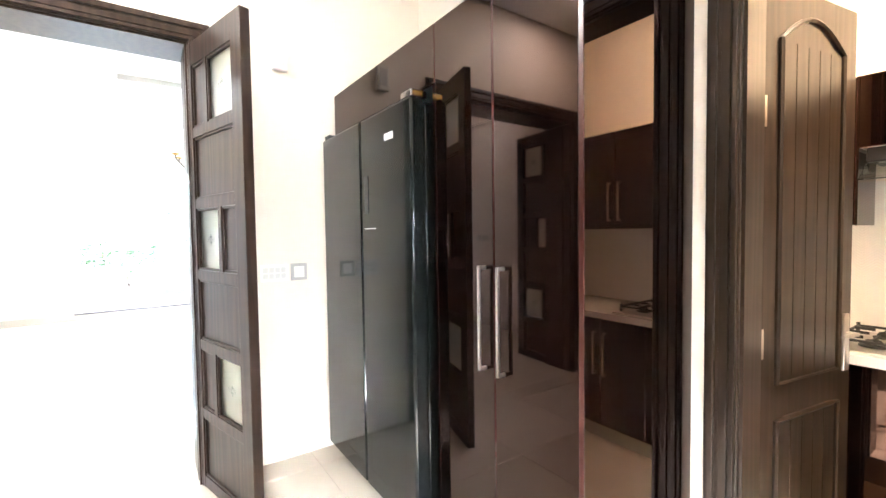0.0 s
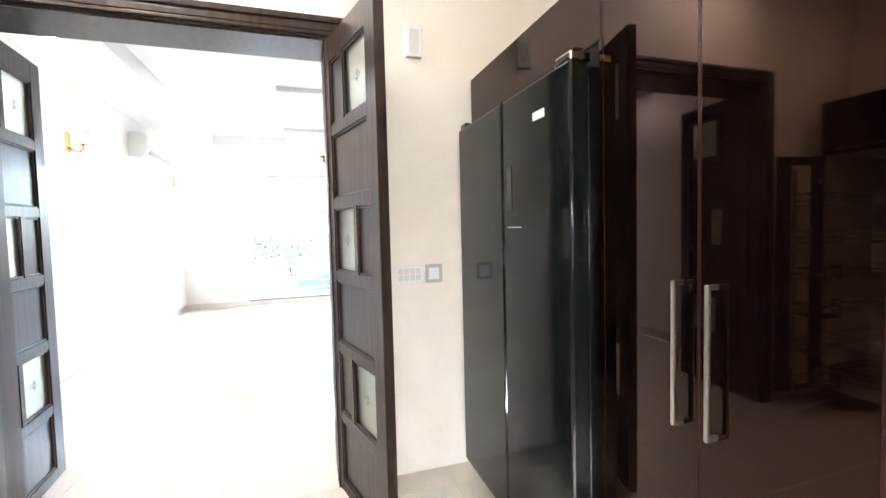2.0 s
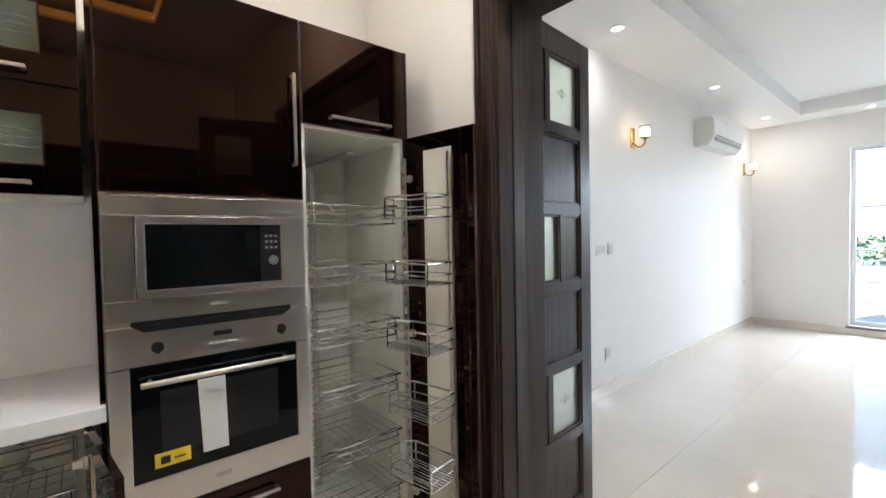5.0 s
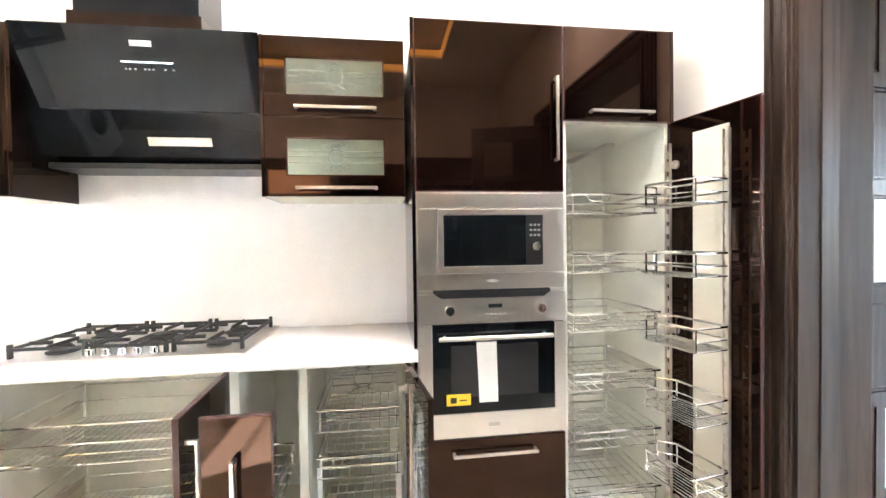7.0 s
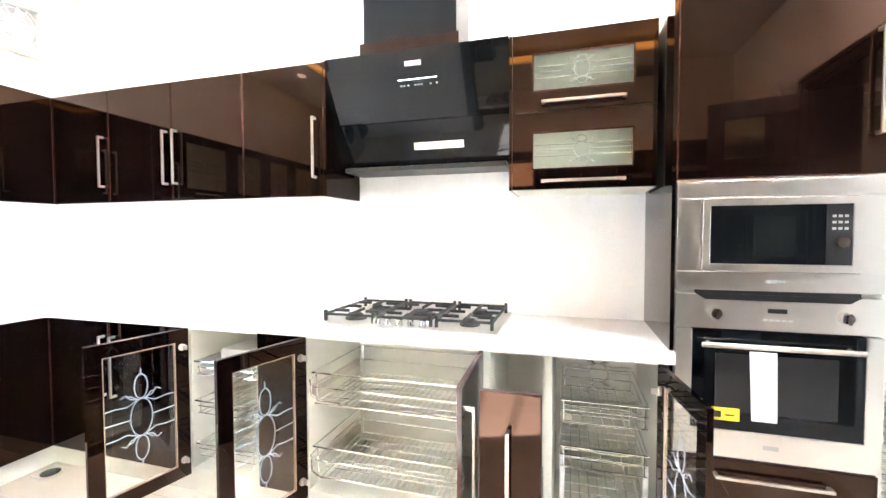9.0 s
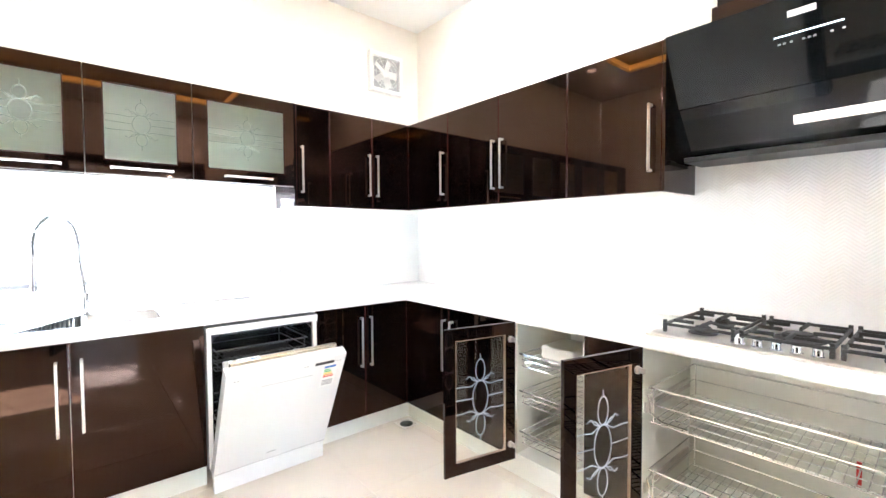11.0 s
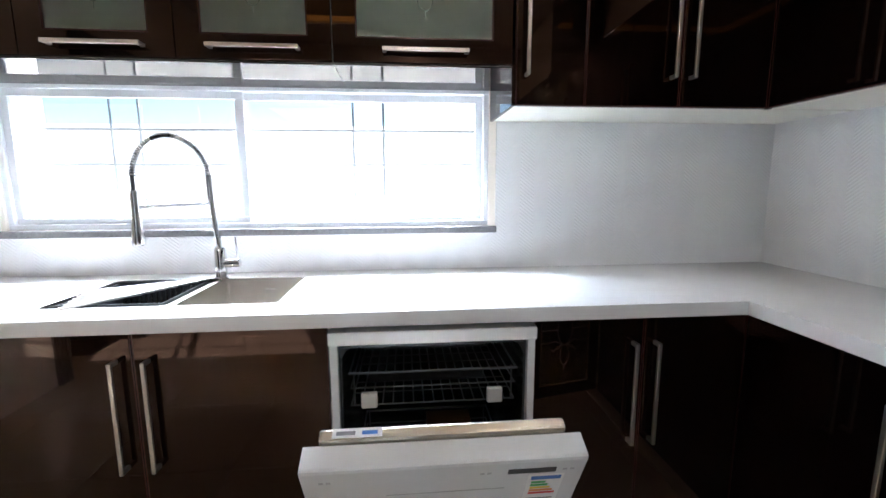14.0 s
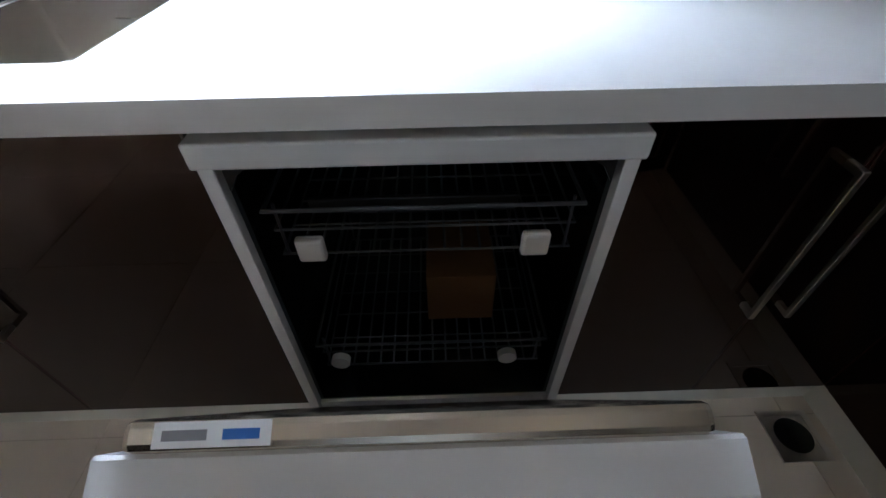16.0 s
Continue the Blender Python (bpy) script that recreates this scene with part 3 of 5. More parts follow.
for x0, x1, yy in ((SX0 + .022, mid + .022, y - .012), (mid - .022, SX1 - .022, y + .012)):
    bm = bmesh.new()
    for a in ((x0, SZ0 + .022, x1, SZ0 + .046), (x0, TR0 - .028, x1, TR0), (x0, SZ0 + .046, x0 + .028, TR0 - .028), (x1 - .028, SZ0 + .046, x1, TR0 - .028)):
        box(bm, a[0], yy - .01, a[1], a[2], yy + .01, a[3], .002)
    s = part("sash", bm, M_ALU, w)
    g = part("pane", bx(x0 + .028, yy - .002, SZ0 + .046, x1 - .028, yy + .002, TR0 - .028), M_GLASS, s)
    g.visible_shadow = False
yy = y - .075
for z in (1.208, 1.347, 1.488):
    part("grille_bar", wire(bmesh.new(), [(SX0, yy, z), (SX1, yy, z)], .0055, 6), M_GRILLE, w, "grey painted iron bar")
for x in (-.39, -.262, .60, .71):
    part("grille_bar", wire(bmesh.new(), [(x, yy - .011, SZ0), (x, yy - .011, SZ1)], .0055, 6), M_GRILLE, w, "grey painted iron bar")
part("window_sill", bx(SX0 - .032, -.24, SZ0 - .028, SX1 + .02, .022, SZ0 - .001, bevel=.003), M_STONE, w, "grey granite sill")

# ---- sink and tap ----
sk = thing("sink", (0, 0, CT), 0, "double-bowl brushed steel undermount sink", "sink")


def bowl(x0, x1, depth, name):
    t, z0 = .003, -depth
    bm = bx(x0, KY0, z0, x1, KY1, -.002)
    bmesh.ops.bevel(bm, geom=[e for e in bm.edges if min(v.co.z for v in e.verts) < z0 + .01], offset=.014, segments=3, affect='EDGES')
    bm.faces.ensure_lookup_table()
    bmesh.ops.delete(bm, geom=[f for f in bm.faces if all(v.co.z > -.0021 for v in f.verts)], context='FACES')
    bmesh.ops.solidify(bm, geom=bm.faces[:], thickness=t)
    p = part(name, bm, M_BOWL, sk, soft=True)
    c = ((x0 + x1) / 2, (KY0 + KY1) / 2 - .08, z0 + t)
    part("drain", lathe(bmesh.new(), [(.045, 0), (.045, .003), (.03, .004), (.012, .002)], c), M_CHROME, p, soft=True)


bowl(KX0 + .004, .215, .20, "bowl")
bowl(.235, KX1 - .004, .20, "bowl")
part("divider", bx(.2155, KY0, -.2, .2345, KY1, -.004, bevel=.003), M_STEEL, sk)
part("overflow", bx(.02, KY0 + .004, -.07, .07, KY0 + .008, -.045, bevel=.001), M_CHROME, sk, "small overflow cover")
rk = thing("colander", (.42, -2.23, CT - .09), 0, "black plastic colander basket in the sink", "colander")
bm = bmesh.new()
hx, hy = .155, .16
box(bm, -hx, -hy, 0, hx, hy, .004)
for a in ((-hx, -hy, -hx + .005, hy), (hx - .005, -hy, hx, hy)):
    box(bm, a[0], a[1], .004, a[2], a[3], .085)
for i in range(17):
    x = -hx + .008 + (2 * hx - .02) * i / 16
    for yy in (-hy, hy - .004):
        box(bm, x, yy, .004, x + .009, yy + .004, .075)
box(bm, -hx, -hy, .075, hx, -hy + .006, .09)
box(bm, -hx, hy - .006, .075, hx, hy, .09)
part("basket", bm, M_BLACK, rk)
rr = thing("roll_up_rack", (.40, -2.17, CT + .003), 0, "steel roll-up drying rack across the sink", "rack")
for i in range(7):
    yy = -.10 + .034 * i
    bm = bmesh.new()
    cyl(bm, (-.15 + .02 * i, yy - .10, 0.005), (.17 - .012 * i, yy + .06, 0.005), .005, n=10)
    part("rod", bm, M_STEEL, rr, soft=True)
tp = thing("kitchen_tap", (.22, -2.41, CT), 0, "chrome spring-neck kitchen tap with pull-down spray", "tap")
part("base", lathe(bmesh.new(), [(.027, 0), (.027, .008), (.021, .012), (.021, .11), (.016, .12)]), M_CHROME, tp, soft=True)
bm = cyl(bmesh.new(), (0, 0, .11), (.016, .004, .31), .011)
part("riser", bm, M_CHROME, tp, soft=True)
part("collar", cyl(bmesh.new(), (.0155, .004, .30), (.018, .004, .385), .014), M_CHROME, tp, soft=True)
bm = bmesh.new()
arc = [(.10 - .082 * math.cos(a), .004 + .084 * (1 - math.cos(a)), .38 + .14 * math.sin(a)) for a in [math.pi * i / 24 for i in range(25)]]
arc += [(.182, .172, .33)]
wire(bm, arc, .006, 8)
part("hose", bm, M_BLACK, tp, soft=True)
bm = bmesh.new()
P = [Vector(p) for p in arc]
coil = []
for i in range(20 * 12):
    u = i / (20 * 12) * (len(P) - 2)
    k = int(u)
    p = P[k].lerp(P[k + 1], u - k)
    d = (P[k + 1] - P[k]).normalized()
    side = d.cross(Vector((0, 1, 0))).normalized()
    up = side.cross(d)
    a = 2 * math.pi * i / 5
    coil.append(p + side * .011 * math.cos(a) + up * .011 * math.sin(a))
wire(bm, coil, .0022, 4)
part("spring", bm, M_CHROME, tp, soft=True)
part("spray_head", lathe(bmesh.new(), [(.019, 0), (.021, .01), (.017, .06), (.013, .12), (.013, .18)], (.182, .172, .155)), M_CHROME, tp, soft=True)
bm = cyl(bmesh.new(), (.015, .006, .285), (.175, .166, .28), .005)
part("holder_arm", bm, M_CHROME, tp, soft=True)
bm = cyl(bmesh.new(), (0, 0, .06), (-.07, 0, .06), .016)
cyl(bm, (-.065, 0, .06), (-.06, .005, .16), .004)
part("lever", bm, M_CHROME, tp, soft=True)

# ---- dishwasher ----
dw = thing("dishwasher", (-.256, FY + .018, 0), S, "white freestanding dishwasher with its door ajar", "dishwasher")
part("side_panel", bx(0, 0, .10, .022, .56, .81, bevel=.002), M_WHITE, dw)
part("side_panel", bx(.576, 0, .10, .598, .56, .81, bevel=.002), M_WHITE, dw)
part("back_panel", bx(.0225, .541, .10, .5755, .56, .81), M_WHITE, dw)
part("base", bx(.0225, .012, .10, .5755, .54, .13), M_WHITE, dw)
part("top_panel", bx(-.002, -.012, .811, .60, .56, .85, bevel=.004), M_WHITE, dw)
# tub lining; its dark colour stands in for the shade within
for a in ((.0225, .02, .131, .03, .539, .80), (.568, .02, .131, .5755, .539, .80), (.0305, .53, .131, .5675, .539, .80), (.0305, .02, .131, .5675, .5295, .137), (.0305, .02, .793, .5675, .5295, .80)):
    part("tub_panel", bx(*a), M_TUB, dw, "steel tub lining, coloured dark for the shade inside")
part("gasket", prism(bmesh.new(), [(.03, .80), (.03, .765), (.045, .79), (.06, .80)], 1, .006, .018), M_BLACK, dw)
part("gasket", prism(bmesh.new(), [(.568, .80), (.568, .765), (.553, .79), (.538, .80)], 1, .006, .018), M_BLACK, dw)
for z, y0 in ((.60, .05), (.22, .06)):
    bk = basket(dw, .50, .44, z, .11, .05, y0=y0, rods=16, name="rack", mat=M_RACK, label="grey coated wire rack")
    if z > .5:
        for x in (.105, .485):
            part("clip", bx(x - .024, y0 - .022, z - .003, x + .024, y0 - .004, z + .047, bevel=.006), M_PLAST, bk, "white plastic rack clip")
    else:
        for x in (.085, .475):
            part("wheel", cyl(bmesh.new(), (x, y0 - .01, z + .02), (x, y0 + .006, z + .02), .022), M_PLAST, bk, soft=True)
part("rail", bx(.10, .09, .655, .46, .10, .685, bevel=.003), M_BLACK, dw)
part("carton", bx(.29, .18, .225, .455, .38, .385, bevel=.003), M_CARD, dw, "brown cardboard carton in the rack")
part("plinth_panel", bx(.004, -.078, .002, .594, -.035, .098, bevel=.004), M_WHITE, dw)
TILT_DOOR = Matrix.Translation((0, -.02, .105)) @ Matrix.Rotation(radians(27.0), 4, 'X')
L_D = .69
bm = prism(bmesh.new(), [(0, 0), (0, L_D - .004), (-.004, L_D), (-.050, L_D), (-.056, L_D - .002), (-.058, L_D - .010), (-.058, .03), (-.045, 0)], 0, .0, .598)
bm.transform(TILT_DOOR)
door = part("door", bm, M_WHITE, dw, "white front with control strip")
bm = bmesh.new()
box(bm, .03, .001, .06, .568, .03, L_D + .012, .008)
bm.transform(TILT_DOOR)
part("inner_panel", bm, material("warm_steel", (0.62, 0.56, 0.46), .25, metal=1.0), door, "steel inner door panel")


def on_door(name, x0, z0, x1, z1, mat, label="", y0=-.0292):
    bm = bx(x0, y0 - .03, z0, x1, -.0581, z1)
    bm.transform(TILT_DOOR)
    return part(name, bm, mat, door, label)


on_door("display", .43, L_D - .052, .535, L_D - .034, M_BLACK, "black display window")
for i, x in enumerate((.035, .05, .37, .385, .55, .566)):
    on_door("button", x, L_D - .047, x + .009, L_D - .041, M_GREYP, "small grey button")
on_door("label", .478, L_D - .215, .558, L_D - .062, M_PAPER, "paper energy label", -.0290)
for i, m in enumerate((M_GREEN, M_GREEN, M_YELLOW, M_ORANGE, M_RED)):
    on_door("energy_bar", .488, L_D - .098 - .012 * i, .520 + .007 * i, L_D - .090 - .012 * i, m, "", -.0296)
on_door("label_print", .485, L_D - .082, .552, L_D - .068, M_BLUE, "blue printed line", -.0296)
for i in range(4):
    on_door("label_print", .488, L_D - .170 - .010 * i, .548, L_D - .166 - .010 * i, M_GREYPRINT, "", -.0296)
on_door("badge", .255, .075, .305, .082, M_GREYP, "grey maker's badge")
on_door("seam", .17, L_D - .112, .43, L_D - .110, M_GREYP, "shallow grip line")
bm = bx(.06, .005, L_D + .0122, .165, .027, L_D + .0128)
bm.transform(TILT_DOOR)
part("sticker", bm, M_PAPER, door, "small white sticker on the door edge")
for x0, x1, m in ((.068, .108, M_GREYPRINT), (.122, .155, M_BLUE)):
    bm = bx(x0, .011, L_D + .013, x1, .02, L_D + .0133)
    bm.transform(TILT_DOOR)
    part("sticker_print", bm, m, door)

# ---- washing machine ----
wm = thing("washing_machine", (1.41, FY + .03, 0), S, "white front-loading washing machine under the worktop", "washing machine")
part("body", bx(0, .0, .015, .595, .55, .85, bevel=.012), M_WHITE, wm)
bm = bmesh.new()
for i in range(28):
    a, c = 2 * math.pi * i / 28, 2 * math.pi * (i + 1) / 28
    for r0, r1, y0, y1 in ((.155, .21, -.03, -.001),):
        v = [bm.verts.new((.2975 + r * math.cos(t), y, .42 + r * math.sin(t))) for t in (a, c) for r in (r0, r1) for y in (y0, y1)]
        for f in ((0, 4, 6, 2), (1, 3, 7, 5), (2, 6, 7, 3), (0, 1, 5, 4)):
            bm.faces.new([v[k] for k in f])
bmesh.ops.remove_doubles(bm, verts=bm.verts[:], dist=1e-5)
part("door_ring", bm, M_ALU, wm, soft=True)
part("door_glass", lathe(bmesh.new(), [(.154, 0), (.12, .012), (.06, .02)], (0, 0, 0), 28), M_BGLASS, wm, "dark door glass", soft=True).matrix_local = pose(.2975, -.004, .42, 90, 0, 0)
part("control_panel", bx(.01, -.012, .72, .585, -.0005, .83, bevel=.004), M_WHITE, wm)
part("display", bx(.36, -.014, .745, .56, -.0121, .81), M_BLACK, wm)
part("knob", cyl(bmesh.new(), (.28, -.035, .777), (.28, -.0121, .777), .03, n=24), M_ALU, wm, soft=True)
part("drawer", bx(.03, -.016, .74, .19, -.0121, .815, bevel=.001), M_PLAST, wm)

# ---- hood and hob ----
hd = thing("range_hood", (UX, -.266, 0), W, "black glass slanted range hood with chimney", "hood")
bm = prism(bmesh.new(), [(.0, 2.165), (.352, 2.165), (.352, 1.66), (.20, 1.66), (.155, 1.70)], 0, .0, .899)
part("body", bm, M_BGLASS, hd)
bm = prism(bmesh.new(), [(-.012, 2.172), (.0, 2.172), (.083, 1.875), (.071, 1.873)], 0, .002, .897)
part("upper_glass", bm, M_BGLASS, hd)
bm = prism(bmesh.new(), [(.074, 1.868), (.086, 1.869), (.150, 1.70), (.138, 1.695)], 0, .002, .897)
part("lower_glass", bm, M_BGLASS, hd)
part("bottom_tray", bx(.03, .13, 1.645, .87, .34, 1.668, bevel=.004), M_BLACK, hd)
part("chimney", bx(.165, .09, 2.18, .64, .35, H - .001), M_BGLASS, hd, "black chimney")
part("chimney_base", bx(.15, .075, 2.166, .655, .351, 2.265), M_GLOSS, hd, "brown gloss chimney surround")


def on_hood(name, x0, x1, v0, v1, mat, lower=False, label=""):
    """A small flat piece on one of the slanted panes."""
    a, c = ((-.012, 2.172), (.071, 1.873)) if not lower else ((.074, 1.868), (.138, 1.695))
    def at(v, off):
        y, z = a[0] + (c[0] - a[0]) * v, a[1] + (c[1] - a[1]) * v
        n = Vector((-(a[1] - c[1]), -(c[0] - a[0]))).normalized()
        return (y + n.x * off, z + n.y * off)
    part(name, prism(bmesh.new(), [at(v0, .0005), at(v1, .0005), at(v1, .002), at(v0, .002)], 0, x0, x1), mat, hd, label)


on_hood("logo", .415, .495, .16, .23, M_PAPER, label="plain white logo mark")
on_hood("light_bar", .375, .565, .41, .423, material("hood_light", (1, 1, 1), .5, emit=(.9, .95, 1), power=0.2), label="thin white indicator line")
for x in (.385, .40, .42, .455, .47, .485, .53, .56):
    on_hood("touch_key", x, x + .008, .49, .51, M_GREYP)
on_hood("vent_slot", .42, .67, .55, .74, M_STEEL, True, "steel intake slot")
hb = thing("gas_hob", (-1.572, -.235, CT), W, "stainless steel five-burner gas hob with iron grates", "hob")
part("plate", bx(-.03, -.015, .0005, .845, .50, .012, bevel=.004), M_STEEL, hb)
for x, y, r in ((.14, .13, .035), (.14, .37, .03), (.42, .28, .055), (.70, .13, .03), (.70, .37, .04)):
    bm = lathe(bmesh.new(), [(r * 1.5, .0125), (r * 1.5, .018), (r, .022), (r, .03), (r * .95, .033)], (x, y, 0))
    lathe(bm, [(r * .8, .033), (r * .8, .040), (r * .6, .042)], (x, y, 0))
    part("burner", bm, M_IRON, hb, soft=True)
for x0, x1 in ((.02, .275), (.29, .55), (.565, .82)):
    bm = bmesh.new()
    for y in (.04, .46):
        box(bm, x0, y - .005, .040, x1, y + .005, .052, .002)
    for x in (x0 + .005, x1 - .005):
        box(bm, x - .005, .045, .040, x + .005, .455, .052, .002)
    xm = (x0 + x1) / 2
    box(bm, xm - .005, .045, .042, xm + .005, .20, .056, .002)
    box(bm, xm - .005, .30, .042, xm + .005, .455, .056, .002)
    for y in (.13, .25, .37):
        box(bm, x0 + .006, y - .005, .042, x0 + .085, y + .005, .056, .002)
        box(bm, x1 - .085, y - .005, .042, x1 - .006, y + .005, .056, .002)
    for x in (x0 + .006, x1 - .006):
        for y in (.045, .455):
            box(bm, x - .007, y - .007, .0125, x + .007, y + .007, .064, .002)
    part("grate", bm, M_IRON, hb, "black cast iron grate")
for i in range(5):
    bm = lathe(bmesh.new(), [(.019, .0125), (.019, .016), (.016, .018), (.015, .038), (.012, .041)], (.29 + .055 * i, .035, 0))
    part("knob", bm, M_CHROME, hb, "chrome control knob", soft=True)

# ---- oven tower and larder ----
tw = thing("oven_tower", (FX, 1.245, 0), W, "tall dark brown gloss oven housing with drawer and upper door", "cabinet", "tall cabinets")
part("body", box(bx(.0, .02, PL, .018, .54, 2.172), .578, .02, PL, .596, .54, 2.172), M_CARC, tw)
part("back", bx(.018, .53, PL, .578, .54, 2.172), M_CARC, tw)
for z in (.12, .535, 1.118, 1.512, 2.154):
    part("shelf", bx(.018, .02, z, .578, .53, z + .016), M_CARC, tw)
part("side_panel", bx(-.014, .0, .002, -.0005, .54, 2.176), M_GLOSS, tw)
bar_handle(gloss_front(tw, 0, 1.514, .596, 2.176), .56, 1.80, .33)
bar_handle(gloss_front(tw, 0, PL, .596, .545, "drawer"), .30, .49, .34, False)
mw = thing("microwave", (FX, 1.248, 1.134), W, "built-in stainless steel microwave with black glass door", "microwave")
bm = bmesh.new()
for a in ((0, 0, .59, .063), (0, .315, .59, .374), (0, .063, .075, .315), (.525, .063, .59, .315)):
    box(bm, a[0], -.004, a[1], a[2], .016, a[3], .0015)
part("trim_frame", bm, M_STEEL, mw)
part("door_frame", ring(bmesh.new(), .078, .066, .522, .312, .0235, -.014, .01, .0015), M_STEEL, mw)
part("glass", bx(.10, -.010, .092, .43, .004, .288), M_BGLASS, mw)
part("control_panel", bx(.4305, -.011, .092, .50, .004, .288), M_BLACK, mw)
part("body", bx(.03, .017, .02, .56, .42, .355), M_BLACK, mw)
part("knob", cyl(bmesh.new(), (.466, -.032, .165), (.466, -.0112, .165), .017, n=20), M_CHROME, mw, soft=True)
for i in range(3):
    for j in range(3):
        part("button", bx(.445 + .016 * i, -.0125, .205 + .02 * j, .455 + .016 * i, -.0111, .213 + .02 * j), M_GREYP, mw)
part("badge", bx(.27, -.0055, .026, .32, -.0041, .038), M_GREYP, mw)
ov = thing("oven", (FX, 1.248, .556), W, "built-in stainless steel electric oven with stickers on the glass", "oven")
part("control_panel", bx(0, -.010, .445, .59, .016, .563, bevel=.0015), M_STEEL, ov)
part("vent_gap", bx(.06, -.004, .5635, .53, .01, .577), M_BLACK, ov)
part("vent_strip", prism(bmesh.new(), [(.06, .565), (.53, .565), (.50, .545), (.09, .545)], 1, -.0115, -.0102), M_BLACK, ov)
for x in (.12, .485):
    bm = lathe(bmesh.new(), [(.02, 0), (.019, .02), (.017, .024)])
    box(bm, -.005, -.018, .02, .005, .018, .032)
    part("knob", bm, M_CHROME, ov, "chrome oven knob", soft=True).matrix_local = pose(x, -.0105, .50, 90, 0, 0)
part("clock", bx(.275, -.0115, .505, .33, -.0102, .52), M_BLACK, ov)
for i in range(5):
    part("button", bx(.262 + .018 * i, -.012, .478, .274 + .018 * i, -.0102, .484), M_PAPER, ov)
bm = bmesh.new()
for a in ((0, 0, .59, .095), (0, .095, .052, .44), (.545, .095, .59, .44)):
    box(bm, a[0], -.012, a[1], a[2], .016, a[3], .0015)
d = part("door", bm, M_STEEL, ov)
part("glass", bx(.053, -.010, .096, .544, .004, .44), M_BGLASS, d)
part("window_frame", bx(.125, -.0108, .16, .475, -.0101, .36), M_BLACK, d)
bm = cyl(bmesh.new(), (.075, -.045, .395), (.525, -.045, .395), .009)
for x in (.10, .50):
    cyl(bm, (x, -.045, .395), (x, -.0101, .395), .007)
part("handle", bm, M_HANDLE, d, "satin steel bar handle", soft=True)
part("paper_strip", prism(bmesh.new(), [(.225, .372), (.305, .372), (.31, .135), (.235, .135)], 1, -.0125, -.0112), M_PAPER, d, "white paper strip taped on the glass")
part("sticker", bx(.105, -.0125, .128, .20, -.0112, .172), M_YELLOW, d, "yellow warning sticker")
part("sticker_print", bx(.12, -.013, .137, .145, -.0126, .160), M_BLACK, d)
part("sticker_print", bx(.155, -.013, .145, .185, -.0126, .150), M_BLACK, d)
part("badge", bx(.27, -.0135, .04, .315, -.0122, .055), M_GREYP, d)
part("body", bx(.03, .017, .01, .56, .50, .555), M_BLACK, ov)

ld = thing("larder_cabinet", (FX, 1.843, 0), W, "tall open dark brown larder cabinet with chrome pull-out baskets", "cabinet", "tall cabinets")
hollow(ld, .463, .54, PL, 2.172)
part("flap_shelf", bx(.016, .02, 1.79, .447, .53, 1.806), M_CARC, ld)
bar_handle(gloss_front(ld, 0, 1.80, .463, 2.176, "flap_door"), .24, 1.835, .27, False)
part("side_panel", bx(.4635, 0.0, .002, .477, .54, 2.176), M_GLOSS, ld)


def strip(parent, x, y, z0, z1):
    """A slotted upright: a channel with a row of holes."""
    bm = bmesh.new()
    k = int((z1 - z0) / .05)
    for dx in (-.013, .009):
        box(bm, x + dx, y, z0, x + dx + .004, y + .012, z1)
    for i in range(k):
        z = z0 + .05 * i
        box(bm, x - .009, y + .002, z, x + .009, y + .005, z + .030)
    return part("upright", bm, M_STEEL, parent, "slotted steel upright")


def oval_basket(parent, w, d, z, at, name="basket"):
    bm = bmesh.new()
    x, y = at
    c = .05
    ring = [(x, y), (x + w - c, y), (x + w, y + c), (x + w, y + d - c), (x + w - c, y + d), (x, y + d)]
    for k, zz in ((0, z), (.0, z + .035), (0, z + .08)):
        wire(bm, [(px, py, zz) for px, py in ring], .0045 if zz > z + .05 else .003, 6, True)
    for i in range(1, 9):
        yy = y + d * i / 9
        wire(bm, [(x, yy, z), (x + w - .01, yy, z)], .0022, 4)
    for px, py in ring:
        wire(bm, [(px, py, z), (px, py, z + .08)], .003, 5)
    return part(name, bm, M_CHROME, parent, "chrome wire basket", soft=True)


strip(ld, .23, .46, .14, 1.70)
part("top_arm", bx(.21, .06, 1.715, .25, .48, 1.728, bevel=.002), M_STEEL, ld)
for i in range(6):
    z = .205 + .245 * i
    basket(ld, .38, .40, z, .075, .04, rods=9, name="basket")
    bm = bmesh.new()
    wire(bm, [(.06, .03, z + .075), (.10, .02, z + .075), (.12, .018, z + .05), (.19, .018, z + .05), (.21, .02, z + .075), (.40, .03, z + .075)], .003, 6)
    part("basket_rail", bm, M_CHROME, ld, soft=True)
dr = part("door", bx(0, 0, PL, .375, .018, 1.797, bevel=.0015), M_GLOSS, ld)
dr.matrix_local = pose(.470, -.004, 0, 0, 0, 100) @ pose(-.375, 0, 0)
bm = bmesh.new()
for a in ((.0, PL, .375, PL + .003), (0, 1.794, .375, 1.797), (0, PL, .003, 1.797)):
    box(bm, a[0] - .0006, .003, a[1] - .0006, a[2] + .0006, .0186, a[3] + .0006)
part("edge_band", bm, M_EDGE, dr)
pn = part("pane", bx(.11, .0187, .16, .26, .0215, 1.73), M_INSET, dr, "pale cream inset")
for x in (.085, .335):
    strip(dr, x, .06, .14, 1.70)
for i in range(6):
    oval_basket(dr, .27, .15, .17 + .255 * i, (.075, .065))
